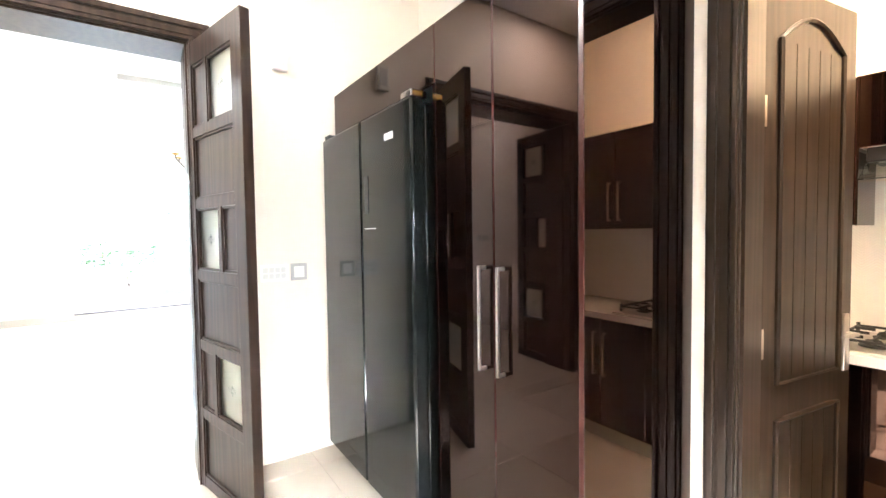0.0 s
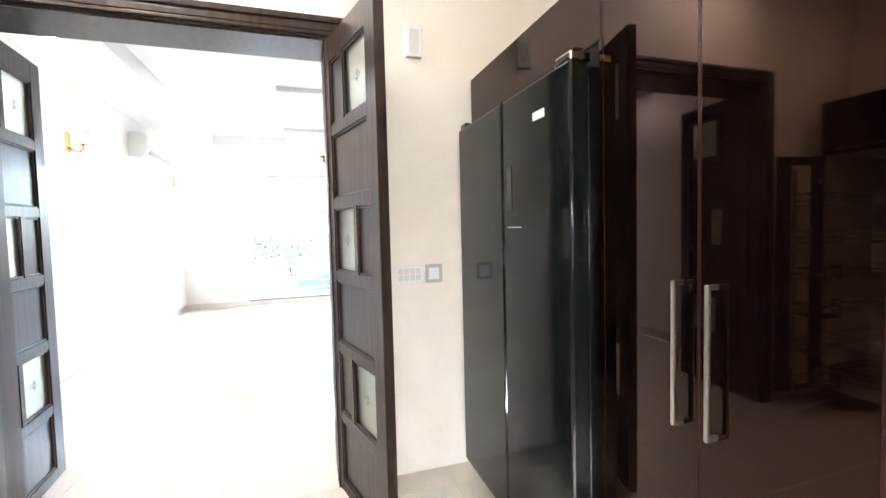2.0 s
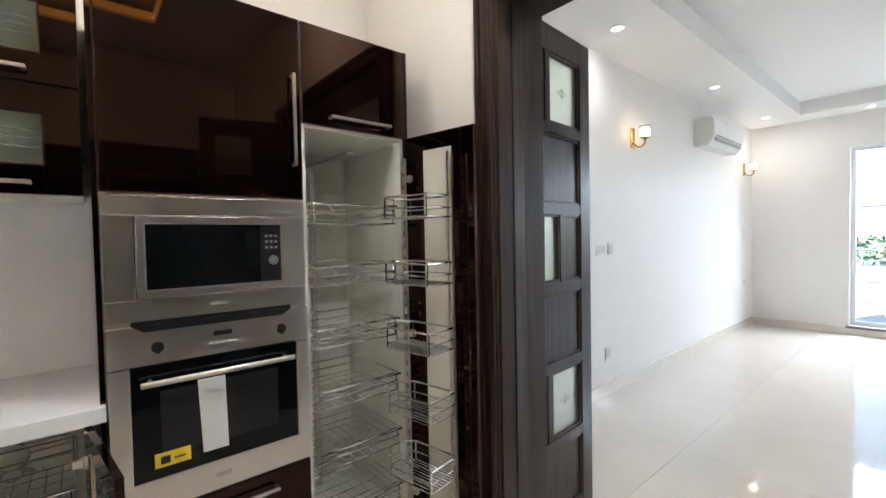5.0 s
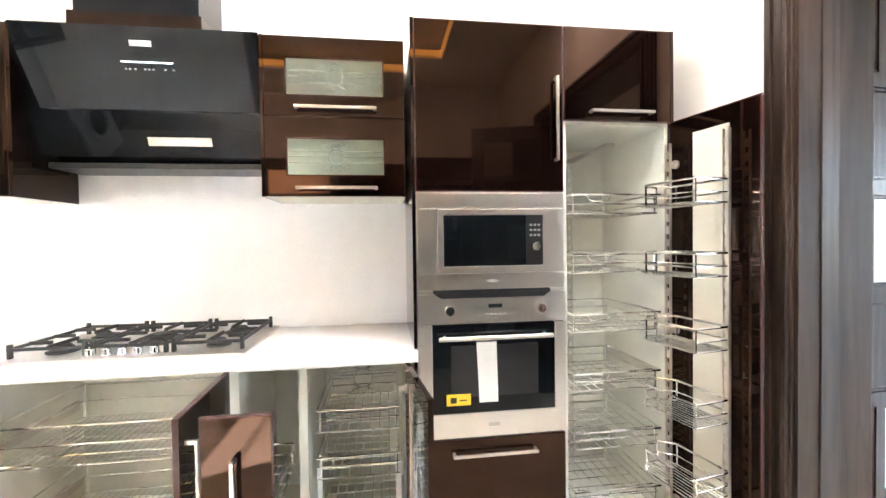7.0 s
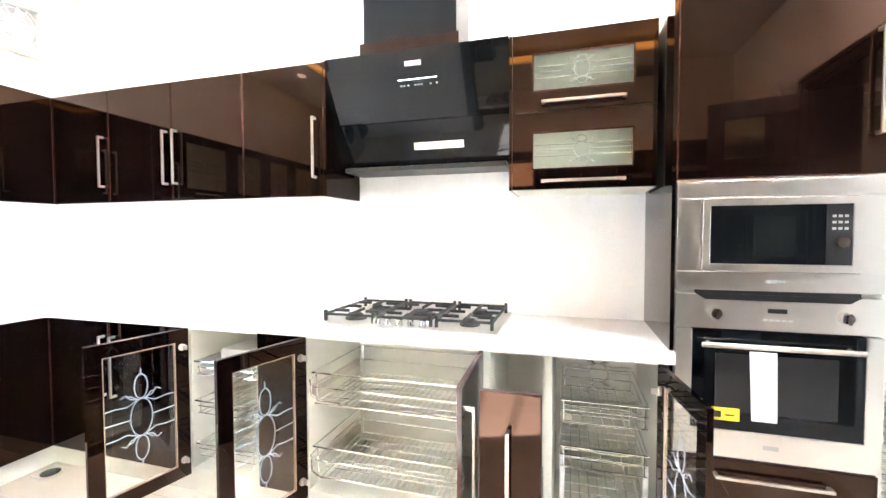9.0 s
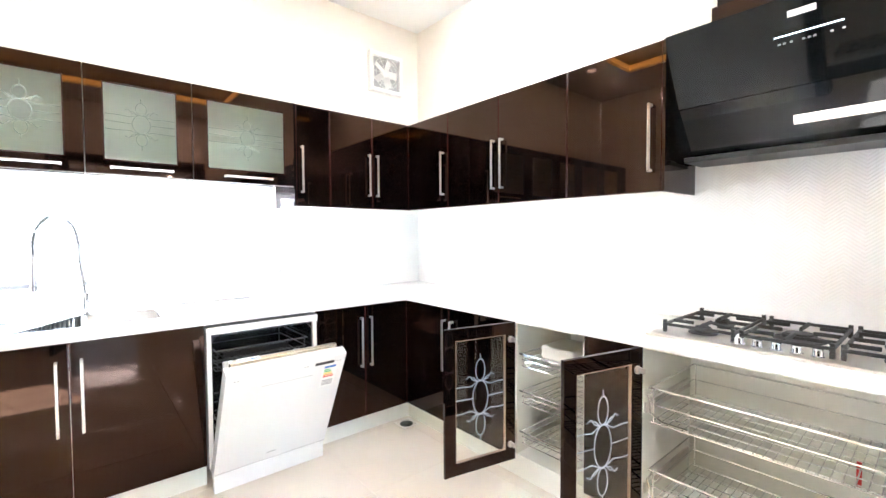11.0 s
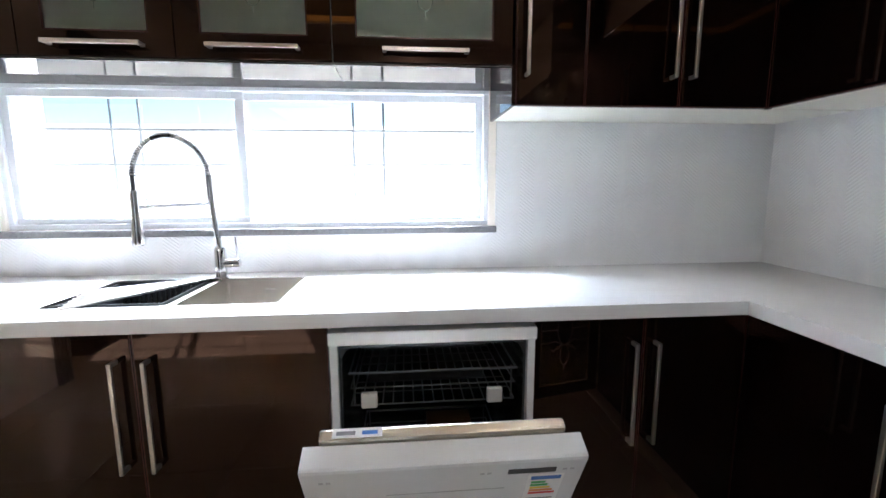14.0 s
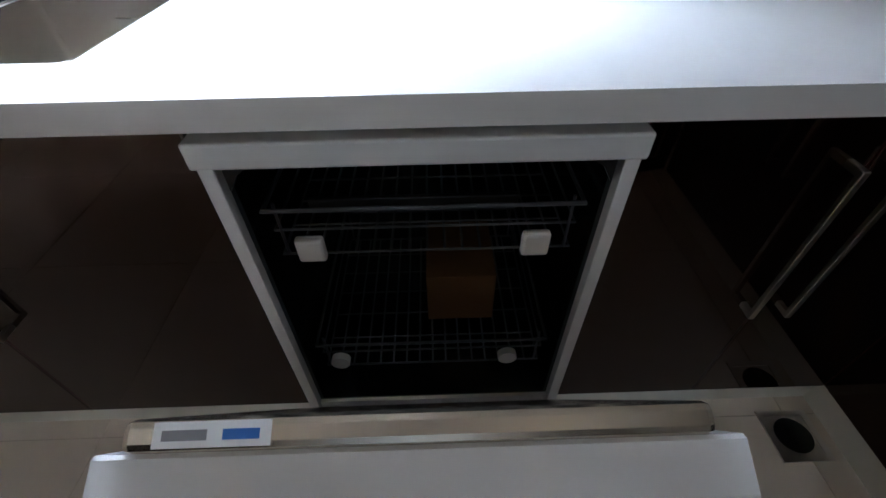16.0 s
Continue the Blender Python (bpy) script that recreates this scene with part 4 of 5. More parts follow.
for z in (.25, .95, 1.62):
    bm = bmesh.new()
    cyl(bm, (.34, .0187, z), (.34, .027, z), .018)
    box(bm, .34, .0187, z - .012, .375, .05, z + .012, .003)
    part("hinge", bm, M_STEEL, dr)

# ---- fridge and tall cupboard ----
fr = thing("fridge", (1.025, 2.42, 0), E, "dark graphite side-by-side fridge with two tall doors", "fridge")
part("body", bx(.01, .075, .03, 1.02, .68, 1.865, bevel=.004), M_FRIDGE, fr)
for x0, x1 in ((.0, .533), (.541, 1.03)):
    part("door", bx(x0, 0, .05, x1, .07, 1.878, bevel=.010), M_FRIDGE, fr)
part("seam_trim", bx(.5335, .02, .06, .5405, .069, 1.86), M_BLACK, fr)
part("display", bx(.585, -.003, 1.42, .622, .0, 1.60, bevel=.001), M_BLACK, fr, "black display strip")
part("logo", bx(.80, -.002, 1.735, .88, .0, 1.765), M_ALU, fr, "plain silver logo mark")
part("grip_line", bx(.58, -.002, 1.345, .70, .0, 1.349), M_ALU, fr)
part("hinge_cover", bx(.93, .01, 1.879, 1.02, .09, 1.91, bevel=.006), M_CHROME, fr, "chrome door hinge")
part("hinge_cover", bx(.01, .01, 1.879, .08, .09, 1.905, bevel=.006), M_BLACK, fr)
for x in (.06, .95):
    part("foot", cyl(bmesh.new(), (x, .12, 0), (x, .12, .05), .02), M_BLACK, fr)
tc = thing("tall_cupboard", (1.115, 2.45, 0), E, "tall dark brown gloss cupboard surrounding the fridge", "cabinet", "tall cabinets")
part("bridge_body", bx(.0, .018, 1.945, 1.10, .605, 2.165), M_CARC, tc)
gloss_front(tc, 0, 1.93, 1.10, 2.167, "bridge_door")
part("body", bx(1.105, .018, .06, 1.80, .605, 2.165), M_CARC, tc)
part("fridge_side_panel", bx(1.087, .0, .0, 1.1045, .605, 1.929), M_GLOSS, tc)
bar_handle(gloss_front(tc, 1.105, .03, 1.452, 2.167), 1.405, 1.02, .37)
bar_handle(gloss_front(tc, 1.452, .03, 1.805, 2.167), 1.50, 1.02, .37)
part("side_panel", bx(1.8055, -.001, .0, 1.8205, .605, 2.17), M_GLOSS, tc)
part("corner_strip", bx(1.8075, -.007, .002, 1.8225, -.0015, 2.168, bevel=.001), M_EDGE, tc)


# ---- doors ----
def door_frame(name, axis, lo, hi, z1, c0, c1, mat, label):
    """Jambs and head that line an opening, with moulded trim on both faces."""
    f = thing(name, (0, 0, 0), 0, label, "door", kind="structure")

    def b3(bm, u0, v0, z0, u1, v1, z1_, bev=0.0):
        return box(bm, *((u0, v0, z0, u1, v1, z1_) if axis == 0 else (v0, u0, z0, v1, u1, z1_)), bev)
    t = .03
    part("jamb", b3(bmesh.new(), lo, c0, 0, lo + t, c1, z1), mat, f)
    part("jamb", b3(bmesh.new(), hi - t, c0, 0, hi, c1, z1), mat, f)
    part("head", b3(bmesh.new(), lo + t, c0, z1 - t, hi - t, c1, z1), mat, f)
    for face, s in ((c0, -1), (c1, 1)):
        for u in ((lo - .085, lo + .02), (hi - .02, hi + .085)):
            bm = bmesh.new()
            a = u[0] if u[0] < lo else u[1]
            e = 1 if u[0] < lo else -1
            for k0, k1, d in ((0, .105, .016), (.012, .034, .026), (.046, .075, .022), (.082, .098, .030)):
                b3(bm, a + e * k0, face + (.0005 * s), 0, a + e * k1, face + s * d, z1 - .02 + .105 - k0, .003)
            part("trim", bm, mat, f)
        bm = bmesh.new()
        for k0, k1, d in ((0, .105, .0155), (.012, .034, .0255), (.046, .075, .0215), (.082, .098, .0295)):
            b3(bm, lo - .085 + k0, face + (.0006 * s), z1 + .085 - k1, hi + .085 - k0, face + s * d, z1 + .085 - k0, .003)
        part("trim_head", bm, mat, f)
    return f


def panel_leaf(w, h, mat, flip):
    """A double-door leaf: six rows, three of them with a glass light beside a narrow panel."""
    f = thing("door_leaf", (0, 0, 0), 0, "open dark stained wooden door leaf with small frosted lights", "door", "double door leaves")
    t, st, rl = .045, .098, .05
    rows = 6
    top, bot = .115, .06
    ph = (h - top - bot - rl * (rows - 1)) / rows
    bm = bmesh.new()
    box(bm, 0, 0, 0, st, t, h, .003)
    box(bm, w - st, 0, 0, w, t, h, .003)
    box(bm, st, 0.001, 0, w - st, t - .001, bot)
    box(bm, st, 0.001, h - top, w - st, t - .001, h)
    for i in range(1, rows):
        z = bot + (ph + rl) * i - rl
        box(bm, st, .001, z, w - st, t - .001, z + rl)
    part("frame", bm, mat, f)
    for i in range(rows):
        z0 = bot + (ph + rl) * i
        z1 = z0 + ph
        x0, x1 = st, w - st
        spans = [(x0, x1, "panel")]
        if i % 2:
            m = x0 + (x1 - x0) * (.36 if (i != 3) != flip else .62)
            narrow_first = (i != 3) != flip
            spans = [(x0, m - .018, "panel" if narrow_first else "pane"), (m + .018, x1, "pane" if narrow_first else "panel")]
            part("mullion", bx(m - .018, .002, z0, m + .018, t - .002, z1), mat, f)
        for a, c, what in spans:
            bm = bmesh.new()
            for u in ((a, z0, c, z0 + .012), (a, z1 - .012, c, z1), (a, z0 + .012, a + .012, z1 - .012), (c - .012, z0 + .012, c, z1 - .012)):
                box(bm, u[0], .006, u[1], u[2], t - .006, u[3], .003)
            part("bead", bm, mat, f)
            if what == "panel":
                part("panel", bx(a + .012, .015, z0 + .012, c - .012, t - .015, z1 - .012), mat, f)
            else:
                p = part("pane", bx(a + .012, .020, z0 + .012, c - .012, .025, z1 - .012), M_FROST, f, "frosted glass light")
                p.visible_shadow = False
                part("motif", ornament(bmesh.new(), (a + c) / 2, (z0 + z1) / 2, .012, .0192, True, .04, .001), M_ETCH, p, "small etched motif")
    return f


door_frame("door_1", 0, DW0, DW1, DH, YN, YN2, M_WOOD, "dark stained wooden double door frame with moulded trim")
LEAFH, LEAFW = DH - .045, .64
fW = panel_leaf(LEAFW, LEAFH, M_WOOD, False)
fE = panel_leaf(LEAFW, LEAFH, M_WOOD, False)
fW.matrix_world = pose(DW0 + .035, YN + .08, .01, 0, 0, 94)
fE.matrix_world = pose(DW1 - .035, YN + .05, .01, 0, 0, -75)

door_frame("door_2", 1, ED0, ED1, EDH, XE, XE + T, M_DOORB, "brown stained wooden door frame with moulded trim")
lf = thing("door_leaf", (XE + .205, .54, -.12), -10, "open brown wooden door leaf with arched raised panels", "door")
t = .04
w_, h_ = .66, EDH + .085
part("frame", bx(0, -t, 0, w_, 0, h_, bevel=.003), M_DOORB, lf)


def arch_panel(z0, z1, arch):
    o = [(.11, z0), (w_ - .11, z0), (w_ - .11, z1 - arch)]
    k = 10
    for i in range(1, k):
        u = i / k
        o.append((w_ - .11 - (w_ - .22) * u, z1 - arch + arch * math.sin(math.pi * u)))
    o.append((.11, z1 - arch))
    bm = bmesh.new()
    wire(bm, [(a, -t - .003, b) for a, b in o], .011, 6, True)
    part("moulding", bm, M_DOORB, lf)
    for i in range(5):
        a = .13 + (w_ - .26) * i / 5
        part("plank", bx(a + .002, -t - .004, z0 + .02, a + (w_ - .26) / 5 - .002, -t - .0005, z1 - arch - .005), M_DOORB, lf)


arch_panel(.14, .72, .0)
arch_panel(.86, h_ - .10, .10)
bm = bx(w_ - .075, -t - .012, .84, w_ - .035, -t - .0005, 1.08, bevel=.003)
cyl(bm, (w_ - .055, -t - .01, 1.0), (w_ - .055, -t - .05, 1.0), .008)
cyl(bm, (w_ - .055, -t - .045, 1.0), (w_ - .17, -t - .045, 1.0), .008)
part("lever_handle", bm, M_HANDLE, lf, "satin steel lever handle on a plate", soft=True)
for z in (.25, 1.02, 1.86):
    bm = cyl(bmesh.new(), (-.012, -t - .004, z - .06), (-.012, -t - .004, z + .06), .009)
    box(bm, -.035, -t - .002, z - .055, .03, -t + .002, z + .055)
    part("hinge", bm, M_STEEL, lf, "steel butt hinge")

# ---- small things on the kitchen walls and floor ----
fn = thing("exhaust_fan", (-1.58, YS + .001, 2.50), S, "white plastic square exhaust fan on the wall", "fan")
part("housing", ring(bmesh.new(), 0, 0, .31, .32, .03, -.05, 0, .006), M_PLAST, fn)
# grey sheet whose colour gives the shade in the gaps between the blades
part("gap_shade_sheet", bx(.03, -.008, .03, .28, -.001, .29), M_GREYP, fn)
for i in range(5):
    a = 2 * math.pi * i / 5
    bm = bx(.025, -.006, -.028, .115, .0, .028, bevel=.002)
    bm.transform(pose(.155, -.02, .16, 0, math.degrees(a), 0) @ pose(0, 0, 0, 25, 0, 0))
    part("blade", bm, M_PLAST, fn)
part("hub", cyl(bmesh.new(), (.155, -.035, .16), (.155, -.009, .16), .03, n=18), M_PLAST, fn, soft=True)
bm = bmesh.new()
for r in (.06, .10, .125):
    wire(bm, [(.155 + r * math.cos(2 * math.pi * i / 24), -.044, .16 + r * math.sin(2 * math.pi * i / 24)) for i in range(24)], .002, 5, True)
for i in range(6):
    a = math.pi * i / 3
    wire(bm, [(.155 + .03 * math.cos(a), -.044, .16 + .03 * math.sin(a)), (.155 + .135 * math.cos(a), -.044, .16 + .135 * math.sin(a))], .002, 5)
part("guard", bm, M_PLAST, fn)


def plate(name, at, rz, w, h, rows, cols, label, mat=M_PLAST):
    p = thing(name, at, rz, label, "switch", "wall plates")
    part("plate", bx(0, -.009, 0, w, -.0005, h, bevel=.003), mat, p)
    for i in range(cols):
        for j in range(rows):
            cw, ch = (w - .03) / cols, (h - .03) / rows
            part("rocker", bx(.015 + cw * i + .003, -.012, .015 + ch * j + .003, .015 + cw * (i + 1) - .003, -.0092, .015 + ch * (j + 1) - .003, bevel=.001), M_PLAST if mat is M_GREYP else M_LGREY, p)
    return p


plate("socket", (XW + .0085, -1.925, 1.116), W, .088, .088, 1, 1, "white wall switch on the tiled splashback")
plate("socket", (XW + .0085, -1.818, 1.116), W, .092, .088, 2, 2, "white power socket on the tiled splashback")
plate("switch_plate", (.655, YN - .0005, 1.054), N, .16, .1, 2, 4, "white multi-gang switch plate on the wall")
plate("switch_plate", (.826, YN - .0005, 1.054), N, .095, .1, 1, 1, "grey metallic switch plate on the wall", M_GREYP)
db = thing("door_chime", (.745, YN, 2.254), N, "white plastic door chime box on the wall", "chime")
part("case", bx(0, -.035, 0, .09, -.0005, .17, bevel=.008), M_PLAST, db)
part("cover", bx(.02, -.039, .03, .07, -.0352, .14, bevel=.0015), M_LGREY, db)
fd = thing("floor_drain", (-1.475, -1.875, .0), 0, "square steel floor drain grating set in the tiles", "drain")
bm = bmesh.new()
for a in ((-.065, -.065, .065, -.05), (-.065, .05, .065, .065), (-.065, -.05, -.05, .05), (.05, -.05, .065, .05)):
    box(bm, a[0], a[1], .0045, a[2], a[3], .008)
part("rim", bm, M_STEEL, fd)
part("grate", lathe(bmesh.new(), [(.045, .0045), (.045, .0075), (.02, .009)]), M_TUB, fd, soft=True)
part("bed", bx(-.05, -.05, .0042, .05, .05, .0044), M_STEEL, fd)


def downlight(x, y, z):
    d = thing("downlight", (x, y, z), 0, "round recessed ceiling downlight, lit", "light", "downlights")
    bm = bmesh.new()
    wire(bm, [(.045 * math.cos(2 * math.pi * i / 24), .045 * math.sin(2 * math.pi * i / 24), -.003) for i in range(24)], .006, 6, True)
    part("ring", bm, M_PLAST, d, soft=True)
    part("lamp", lathe(bmesh.new(), [(.04, -.004), (.04, -.002)]), M_LAMP, d, soft=True)


for x, y in ((-1.62, -1.2), (-1.62, .6), (-.2, -2.0), (.6, -2.0), (1.0, -.6), (-.6, 2.0)):
    downlight(x, y, H - .001)
for x, y in ((-1.54, 4.2), (-1.54, 6.2), (-1.54, 8.1), (-.6, 8.54), (.6, 8.54), (1.8, 8.54)):
    downlight(x, y, LH - .151)
for x, y, z, p in ((-1.62, -1.2, H, 1.2), (-1.62, .6, H, 1.2), (-.2, -2.0, H, .2), (1.0, -.6, H, 1.0), (-.6, 2.0, H, 2.6), (-1.54, 4.2, LH - .15, .6), (-1.54, 8.1, LH - .15, .6)):
    a = area("downlight_beam", look((x, y, z - .012), (x, y, 0)), .09, .09, p, (1, .93, .84))
    a.data.shape = 'DISK'

# ---- second kitchen beyond the east door, one step down ----
EX, FE, DZ = 3.30, 2.70, -.15
solid("wall_second_kitchen", box(box(bx(EX, -1.6, -.2, EX + .1, 1.2, H), XE + T, -1.7, -.2, EX + .1, -1.6, H), XE + T, 1.2, -.2, EX + .1, 1.3, H), M_WALL, "cream wall of the second kitchen", "wall")
solid("ceiling", bx(XE + T, -1.6, H, EX, 1.2, H + .1), M_CEIL, "white ceiling of the second kitchen", "ceiling")
solid("splashback", bx(EX - .008, -1.6, CT + DZ + .001, EX, 1.2, 1.56), M_SPLASH, "white tiles behind the second hob", "tiles")
for y1, y0 in ((1.19, .55), (.55, -.10), (-.10, -.75), (-.75, -1.59)):
    w = y1 - y0
    c2 = thing("base_cabinet", (FE, y1, DZ), E, "brown gloss base cabinet in the second kitchen", "cabinet", "base cabinets")
    part("body", bx(0.001, .018, PL, w - .001, .59, CB - .004), M_CARC, c2)
    for k in (0, 1):
        bar_handle(gloss_front(c2, w / 2 * k, PL, w / 2 * (k + 1), CB - .004), w / 2 + (.04 if k else -.04), .62, .3)
    part("plinth", bx(.001, .045, .004, w - .001, .06, PL), M_CARC, c2)
solid("worktop", bx(FE - .03, -1.6, CB + DZ, EX - .009, 1.2, CT + DZ), M_QUARTZ, "white quartz worktop in the second kitchen", "worktop", "thing")
for y1, y0, z0 in ((1.19, .45, 1.33), (.45, -.20, 1.70), (-.20, -.75, 1.33), (-.75, -1.59, 1.33)):
    w, h = y1 - y0, 2.04 - z0
    c2 = thing("wall_cabinet", (EX - .352, y1, z0), E, "brown gloss wall cabinet in the second kitchen", "cabinet", "wall cabinets")
    part("body", bx(.001, .018, 0, w - .001, .35, h), M_CARC, c2)
    part("side_panel", bx(w - .001, 0, 0, w + .008, .35, h), M_GLOSS, c2)
    for k in (0, 1):
        d = gloss_front(c2, w / 2 * k, 0, w / 2 * (k + 1), h)
        if h > .5:
            bar_handle(d, w / 2 + (.04 if k else -.04), .2, .28)
h2 = thing("range_hood", (EX - .352, .44, 1.54), E, "slim black and clear glass hood over the second hob", "hood")
part("body", bx(.02, .02, .09, .61, .34, .159, bevel=.004), M_BLACK, h2, "black hood body")
part("glass_visor", prism(bmesh.new(), [(-.14, .0), (-.13, -.004), (.02, .075), (.02, .085)], 0, .02, .61), M_GLASS, h2, "clear glass visor")
part("badge", bx(.27, .0185, .11, .34, .0198, .135), M_PAPER, h2, "plain white logo mark")
copy_thing(hb, pose(FE + .03, .50, CT + DZ, 0, 0, E))
# added lamp without a fitting, brightens the second kitchen in warm orange
area("warm_fill", look((2.3, -.3, H - .02), (2.3, -.3, 0)), .5, .5, 5, (1, .70, .42))
solid("threshold", bx(XE, ED0 + .03, -.2, XE + T, ED1 - .03, .003), M_TILE, "cream stone threshold step at the doorway", "step")

# ---- living room ----
def sconce(y):
    s = thing("wall_sconce", (LW, y, 2.16), 0, "brass wall sconce with a glass shade, lit", "light", "wall sconces")
    part("backplate", bx(.0005, -.035, -.02, .014, .035, .16, bevel=.004), M_BRASS, s)
    bm = wire(bmesh.new(), [(.012, 0, .03), (.05, 0, -.015), (.09, 0, -.02), (.12, 0, .01), (.12, 0, .045)], .008, 8)
    part("arm", bm, M_BRASS, s, soft=True)
    part("cup", lathe(bmesh.new(), [(.012, .04), (.035, .05), (.038, .06)], (.12, 0, 0)), M_BRASS, s, soft=True)
    part("bulb", lathe(bmesh.new(), [(.012, .061), (.028, .09), (.03, .12), (.018, .145)], (.12, 0, 0)), M_BULB, s, soft=True)
    sh = part("shade", lathe(bmesh.new(), [(.037, .061), (.046, .10), (.048, .16), (.047, .161)], (.12, 0, 0)), M_GLASS, s, soft=True)
    sh.visible_shadow = False


sconce(5.05)
sconce(8.35)
ac = thing("air_conditioner", (LW, 7.5, 2.33), W, "white split air conditioner high on the wall", "air conditioner")
bm = prism(bmesh.new(), [(0, 0), (0, .31), (-.17, .31), (-.21, .27), (-.215, .10), (-.15, .0)], 0, -1.0, 0.0)
bmesh.ops.bevel(bm, geom=bm.edges[:], offset=.008, segments=2, affect='EDGES')
part("body", bm, M_PLAST, ac)
part("louvre", bx(-.93, -.212, .045, -.07, -.195, .085, bevel=.003), M_GREYP, ac)
part("vent_slot", bx(-.93, -.2185, .093, -.07, -.2155, .100), M_BLACK, ac)
plate("switch_plate", (LW, 4.42, 1.19), W, .16, .1, 1, 3, "white switch plate on the living room wall")
plate("switch_plate", (LW, 4.60, 1.19), W, .09, .1, 1, 1, "white switch plate on the living room wall")
plate("socket", (LW, 4.55, .30), W, .09, .1, 1, 1, "white low socket on the living room wall")
plate("socket", (LW, 8.3, .6), W, .09, .1, 1, 1, "white socket near the corner")
ch = thing("chandelier", (.82, 6.05, LH - .10), 0, "dark bronze chandelier with brass cups and glass shades", "chandelier")
ch.location.z = LH - .04
part("canopy", lathe(bmesh.new(), [(.065, 0), (.06, -.02), (.02, -.04)]), M_BRONZE, ch, soft=True)
part("stem", cyl(bmesh.new(), (0, 0, -.03), (0, 0, -.31), .008), M_BRONZE, ch, soft=True)
part("column", lathe(bmesh.new(), [(.02, -.25), (.05, -.27), (.05, -.42), (.03, -.46), (.045, -.60), (.06, -.70), (.03, -.78), (.012, -.82)]), M_BRONZE, ch, soft=True)
for i in range(8):
    a = 2 * math.pi * i / 8 + .2
    c, s_ = math.cos(a), math.sin(a)
    arm = part("arm", wire(bmesh.new(), [(.03 * c, .03 * s_, -.70), (.14 * c, .14 * s_, -.80), (.28 * c, .28 * s_, -.79), (.36 * c, .36 * s_, -.70), (.36 * c, .36 * s_, -.66)], .009, 8), M_BRONZE, ch, soft=True)
    part("cup", lathe(bmesh.new(), [(.015, -.665), (.04, -.65), (.042, -.64)], (.36 * c, .36 * s_, 0)), M_BRASS, arm, soft=True)
    g = part("shade", lathe(bmesh.new(), [(.038, -.639), (.046, -.58), (.048, -.50), (.047, -.499)], (.36 * c, .36 * s_, 0)), M_FROST, arm, soft=True)
    g.visible_shadow = False
cf = thing("ceiling_fan", (1.0, 4.75, LH + .02), 0, "white ceiling fan at rest on a short rod", "fan")
part("rod", cyl(bmesh.new(), (0, 0, 0), (0, 0, -.24), .015), M_PLAST, cf)
part("motor", lathe(bmesh.new(), [(.06, -.23), (.11, -.25), (.11, -.30), (.05, -.33)]), M_PLAST, cf, soft=True)
for i in range(3):
    bm = bx(.10, -.06, -.285, .62, .06, -.277, bevel=.003)
    bm.transform(Matrix.Rotation(radians(176 + 120 * i), 4, 'Z'))
    part("blade", bm, M_PLAST, cf)

wl = thing("window_2", (0, LN, 0), 0, "tall white aluminium living room window with railing", "window", kind="structure")
bm = bmesh.new()
for a in ((WX0, WZ0, WX1, WZ0 + .05), (WX0, WZ1 - .05, WX1, WZ1), (WX0, WZ0 + .05, WX0 + .05, WZ1 - .05), (WX1 - .05, WZ0 + .05, WX1, WZ1 - .05), (.72, WZ0 + .05, .78, WZ1 - .05)):
    box(bm, a[0], .09, a[1], a[2], .15, a[3], .003)
part("window_frame", bm, M_ALU, wl)
for x0, x1 in ((WX0 + .05, .72), (.78, WX1 - .05)):
    g = part("pane", bx(x0, .118, WZ0 + .05, x1, .122, WZ1 - .05), M_GLASS, wl)
    g.visible_shadow = False
part("window_sill", bx(WX0 - .03, -.03, WZ0 - .03, WX1 + .03, .25, WZ0 - .001, bevel=.003), M_STONE, wl, "grey granite sill")
for i in range(7):
    z = WZ0 + .14 + .14 * i
    part("rail", wire(bmesh.new(), [(WX0, .21, z), (WX1, .21, z)], .010, 6), M_ALU, wl)
for x in (.0, 1.5):
    part("rail_post", bx(x - .02, .195, WZ0, x + .02, .225, WZ0 + 1.02), M_ALU, wl)

# ---- outdoors ----
gw = solid("garden_wall", bx(-14, 17, -.2, 18, 17.2, 0.32), M_FAR, "low grey rendered boundary wall in the garden", "wall")
solid("neighbour_wall", bx(-14, -6.2, -.2, 16, -6.0, 1.95), M_PLASTER, "pale plastered neighbouring wall behind the window", "wall")

def house(x, y, w, h, d):
    hs = thing("house", (x, y, -.2), 0, "grey rendered house far beyond the garden", "house", "neighbouring houses")
    part("wall", bx(0, 0, 0, w, d, h), M_FAR, hs)
    part("roof", bx(-.3, -.3, h, w + .3, d + .3, h + .22), M_FAR, hs)
    part("parapet", bx(-.1, -.1, h + .22, w + .1, .1, h + .7), M_FAR, hs)
    for i in range(int(w / 2.6)):
        for z in (.9, 3.6):
            if z + 1.5 < h:
                a = .8 + 2.6 * i
                wn_ = part("window", bx(a, -.03, z, a + 1.3, -.001, z + 1.3), M_ALU, hs)
                part("pane", bx(a + .1, -.036, z + .1, a + 1.2, -.031, z + 1.2), M_GREYP, wn_)


house(-18, 88, 11, 5.2, 7)
house(-3, 96, 9, 6.4, 7)
house(10, 84, 12, 4.4, 7)
house(-6, 62, 6, 3.9, 6)
house(3, 66, 8, 4.6, 6)
house(16, 70, 8, 3.6, 6)
solid("road", bx(-60, 19, -.205, 60, 24.5, -.192), M_ASPH, "grey asphalt lane beyond the boundary wall", "road")


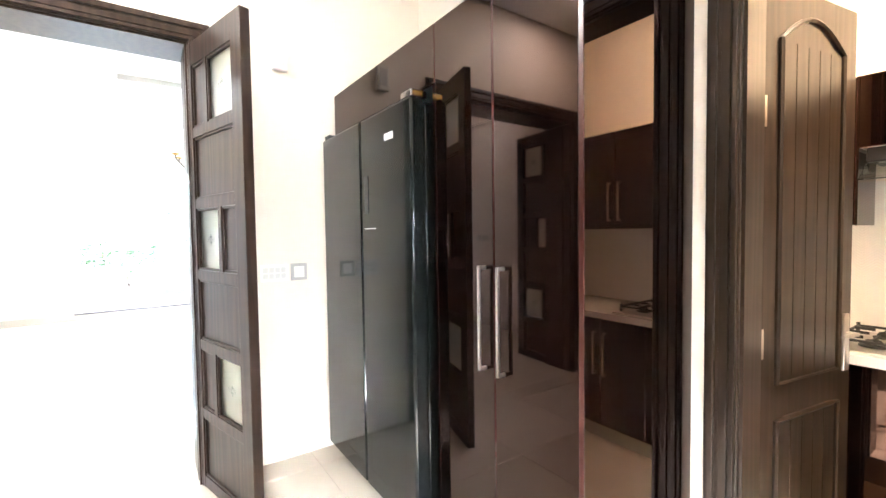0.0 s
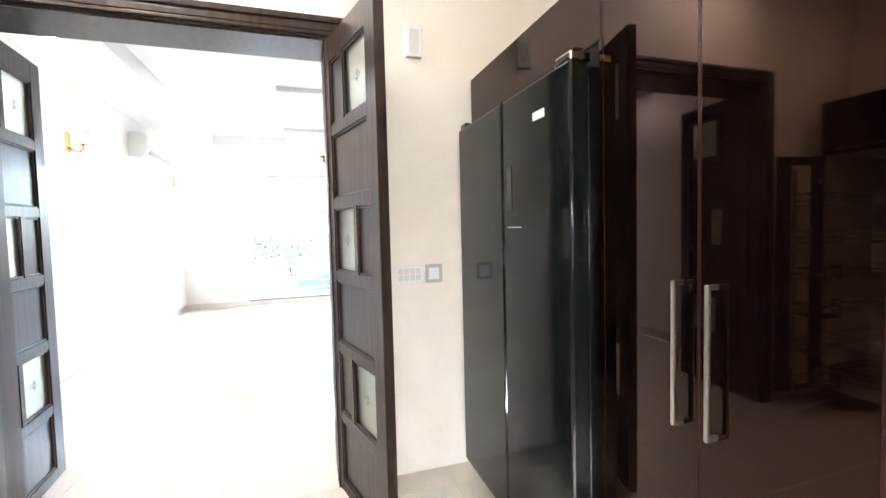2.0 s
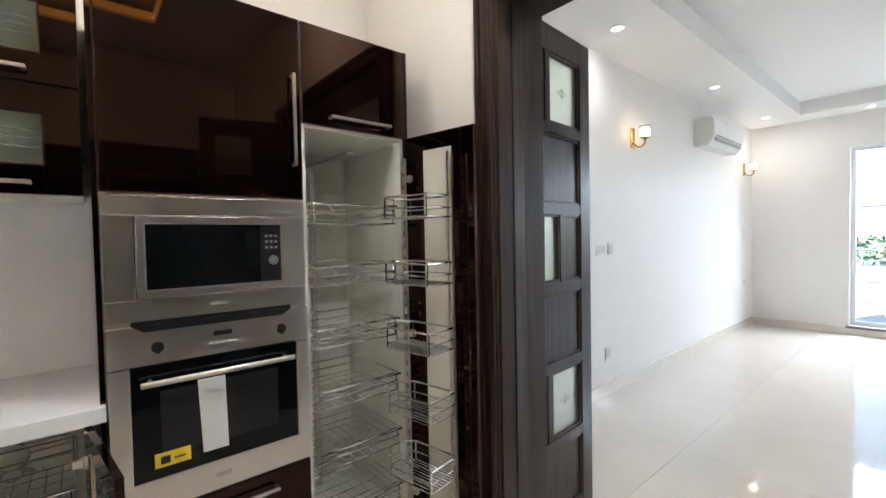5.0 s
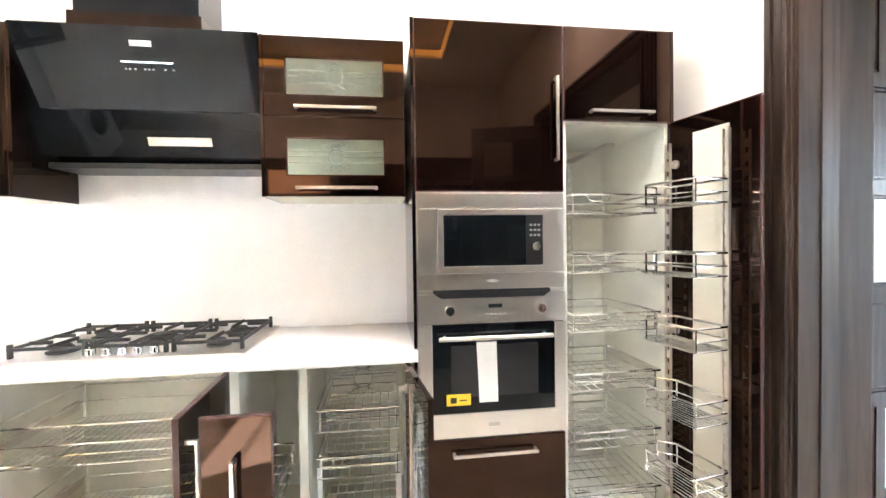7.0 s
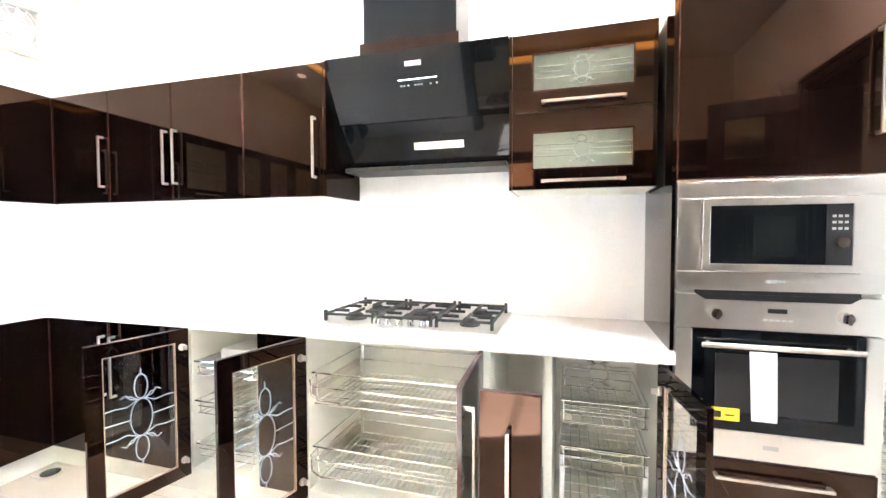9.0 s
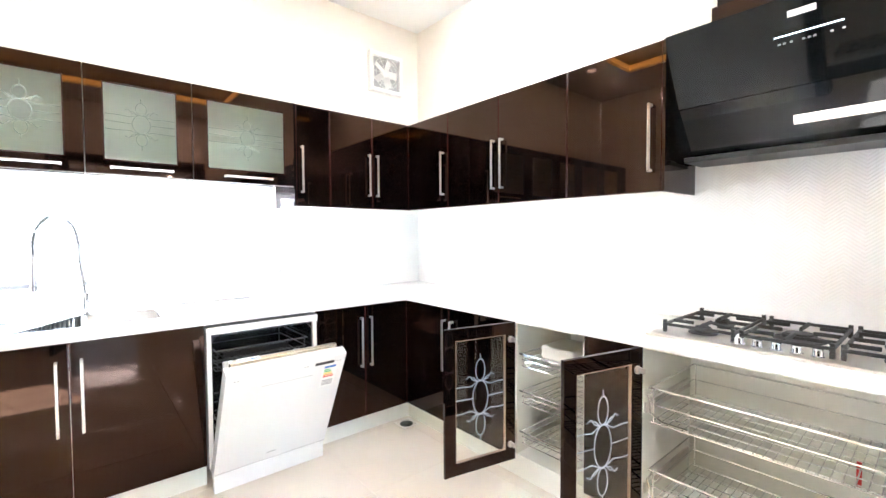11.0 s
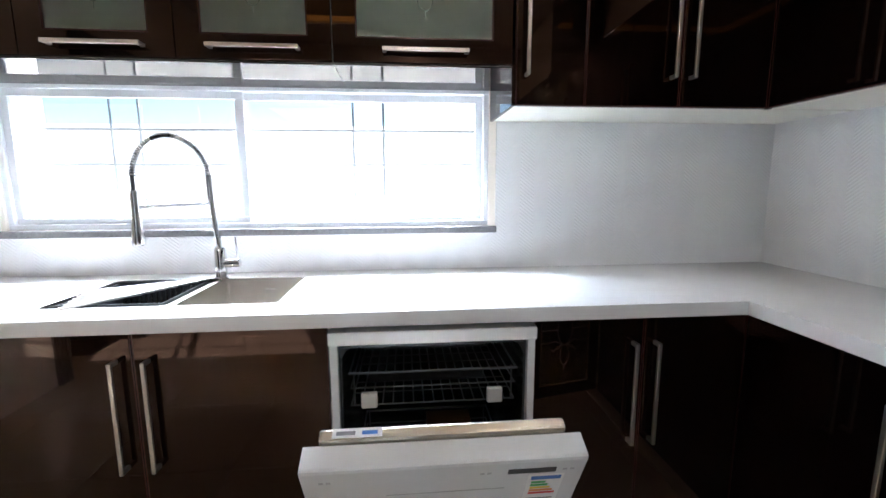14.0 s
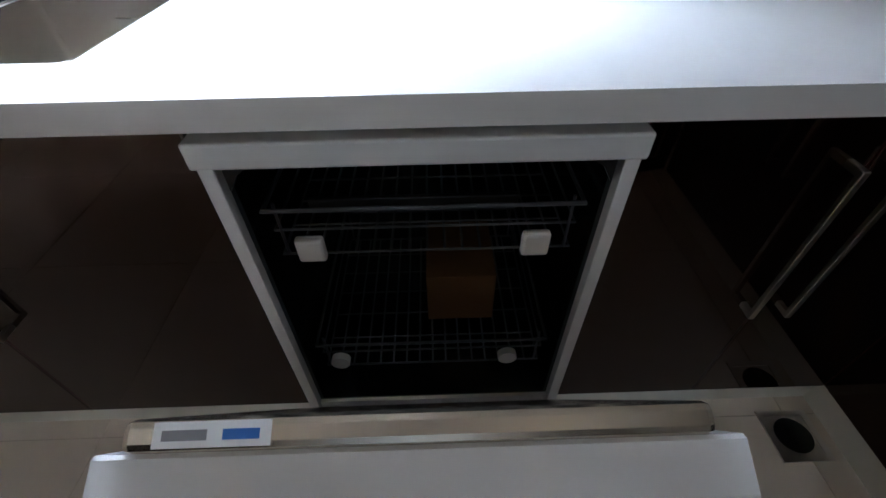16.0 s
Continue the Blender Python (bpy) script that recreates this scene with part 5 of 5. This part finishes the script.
def hedge(x0, x1, y, tall, seed):
    """A clipped row of leaf clumps, uneven along its top."""
    rnd = random.Random(seed)
    hg = thing("hedge", ((x0 + x1) / 2, y, -.2), 0, "dark green uneven hedge along the lane", "hedge", "hedges along the lane")
    half = (x1 - x0) / 2
    bm = bmesh.new()
    for i in range(int(half * 2)):
        x = -half + i + .5
        wire(bm, [(x, 0, 0), (x + rnd.uniform(-.1, .1), 0, tall * .6)], .03, 5)
    part("stem", bm, M_DOORB, hg)
    bm = bmesh.new()
    for i in range(int(420 * half)):
        x, yy = rnd.uniform(-half, half), rnd.uniform(-.4, .4)
        top = tall * (.78 + .16 * math.sin(x * 1.7) + .12 * math.sin(x * 4.1 + 1))
        c = Vector((x, yy, rnd.uniform(.1, 1) * top))
        u = Vector((rnd.uniform(-1, 1), rnd.uniform(-1, 1), rnd.uniform(-.7, .7))).normalized() * .13
        v = u.cross(Vector((rnd.uniform(-1, 1), rnd.uniform(-1, 1), 1))).normalized() * .06
        bm.faces.new([bm.verts.new(p) for p in (c - u, c + v, c + u, c - v)])
    part("foliage", bm, M_HEDGE, hg)


hedge(-7.0, .6, 26.0, 1.5, 3)
hedge(1.6, 8.2, 26.6, 1.9, 4)
hedge(9.0, 14.0, 26.0, 1.3, 5)


def shrub(x, y, s):
    rnd = random.Random(int(x * 97 + y * 13))
    sh = thing("shrub", (x, y, -.2), 0, "small green garden shrub by the boundary wall", "shrub", "garden shrubs")
    bm = bmesh.new()
    for i in range(5):
        a = rnd.uniform(0, 6.28)
        wire(bm, [(0, 0, 0), (.15 * s * math.cos(a), .15 * s * math.sin(a), .4 * s), (.35 * s * math.cos(a), .35 * s * math.sin(a), .8 * s)], .015 * s, 5)
    part("stem", bm, M_DOORB, sh)
    bm = bmesh.new()
    for i in range(420):
        a, r, z = rnd.uniform(0, 6.28), math.sqrt(rnd.random()) * .5 * s, rnd.uniform(.25, 1.1) * s
        c = Vector((r * math.cos(a), r * math.sin(a), z))
        u = Vector((rnd.uniform(-1, 1), rnd.uniform(-1, 1), rnd.uniform(-.6, .6))).normalized() * .07 * s
        v = u.cross(Vector((rnd.uniform(-1, 1), rnd.uniform(-1, 1), 1))).normalized() * .03 * s
        bm.faces.new([bm.verts.new(p) for p in (c - u, c + v, c + u, c - v)])
    part("crown", bm, M_LEAF, sh)


for x, s in ((-2.4, .7), (-.3, .9), (1.6, .75), (3.4, 1.0)):
    shrub(x, 15.6, s)

# ---- floor tiles ----
def tiles(name, x0, y0, x1, y1, step, mat, label):
    fl = solid(name, bx(x0, y0, -.012, x1, y1, .001), M_GROUT, label, "floor")
    cache = {}
    nx, ny = math.ceil((x1 - x0) / step), math.ceil((y1 - y0) / step)
    for i in range(nx):
        for j in range(ny):
            a, b = x0 + i * step, y0 + j * step
            w, d = min(step, x1 - a), min(step, y1 - b)
            key = (round(w, 3), round(d, 3))
            if min(w, d) < .02:
                continue
            if key not in cache:
                bm = bx(.001, .001, 0, w - .001, d - .001, .003)
                cache[key] = mesh_of(bm, "tile", mat)
            t_ = new("tile", cache[key])
            t_.parent = fl
            t_.location = (a, b, .001)


tiles("floor", XW, YS, XE, YN, .60, M_TILE, "polished cream porcelain floor tiles of the kitchen")
tiles("floor_living", LW, YN, LE, LN, .80, M_LTILE, "polished ivory porcelain floor tiles of the living room")
solid("floor_second_kitchen", bx(XE + T, -1.6, -.19, EX, 1.2, DZ), M_TILE, "cream tiled floor of the second kitchen", "floor")
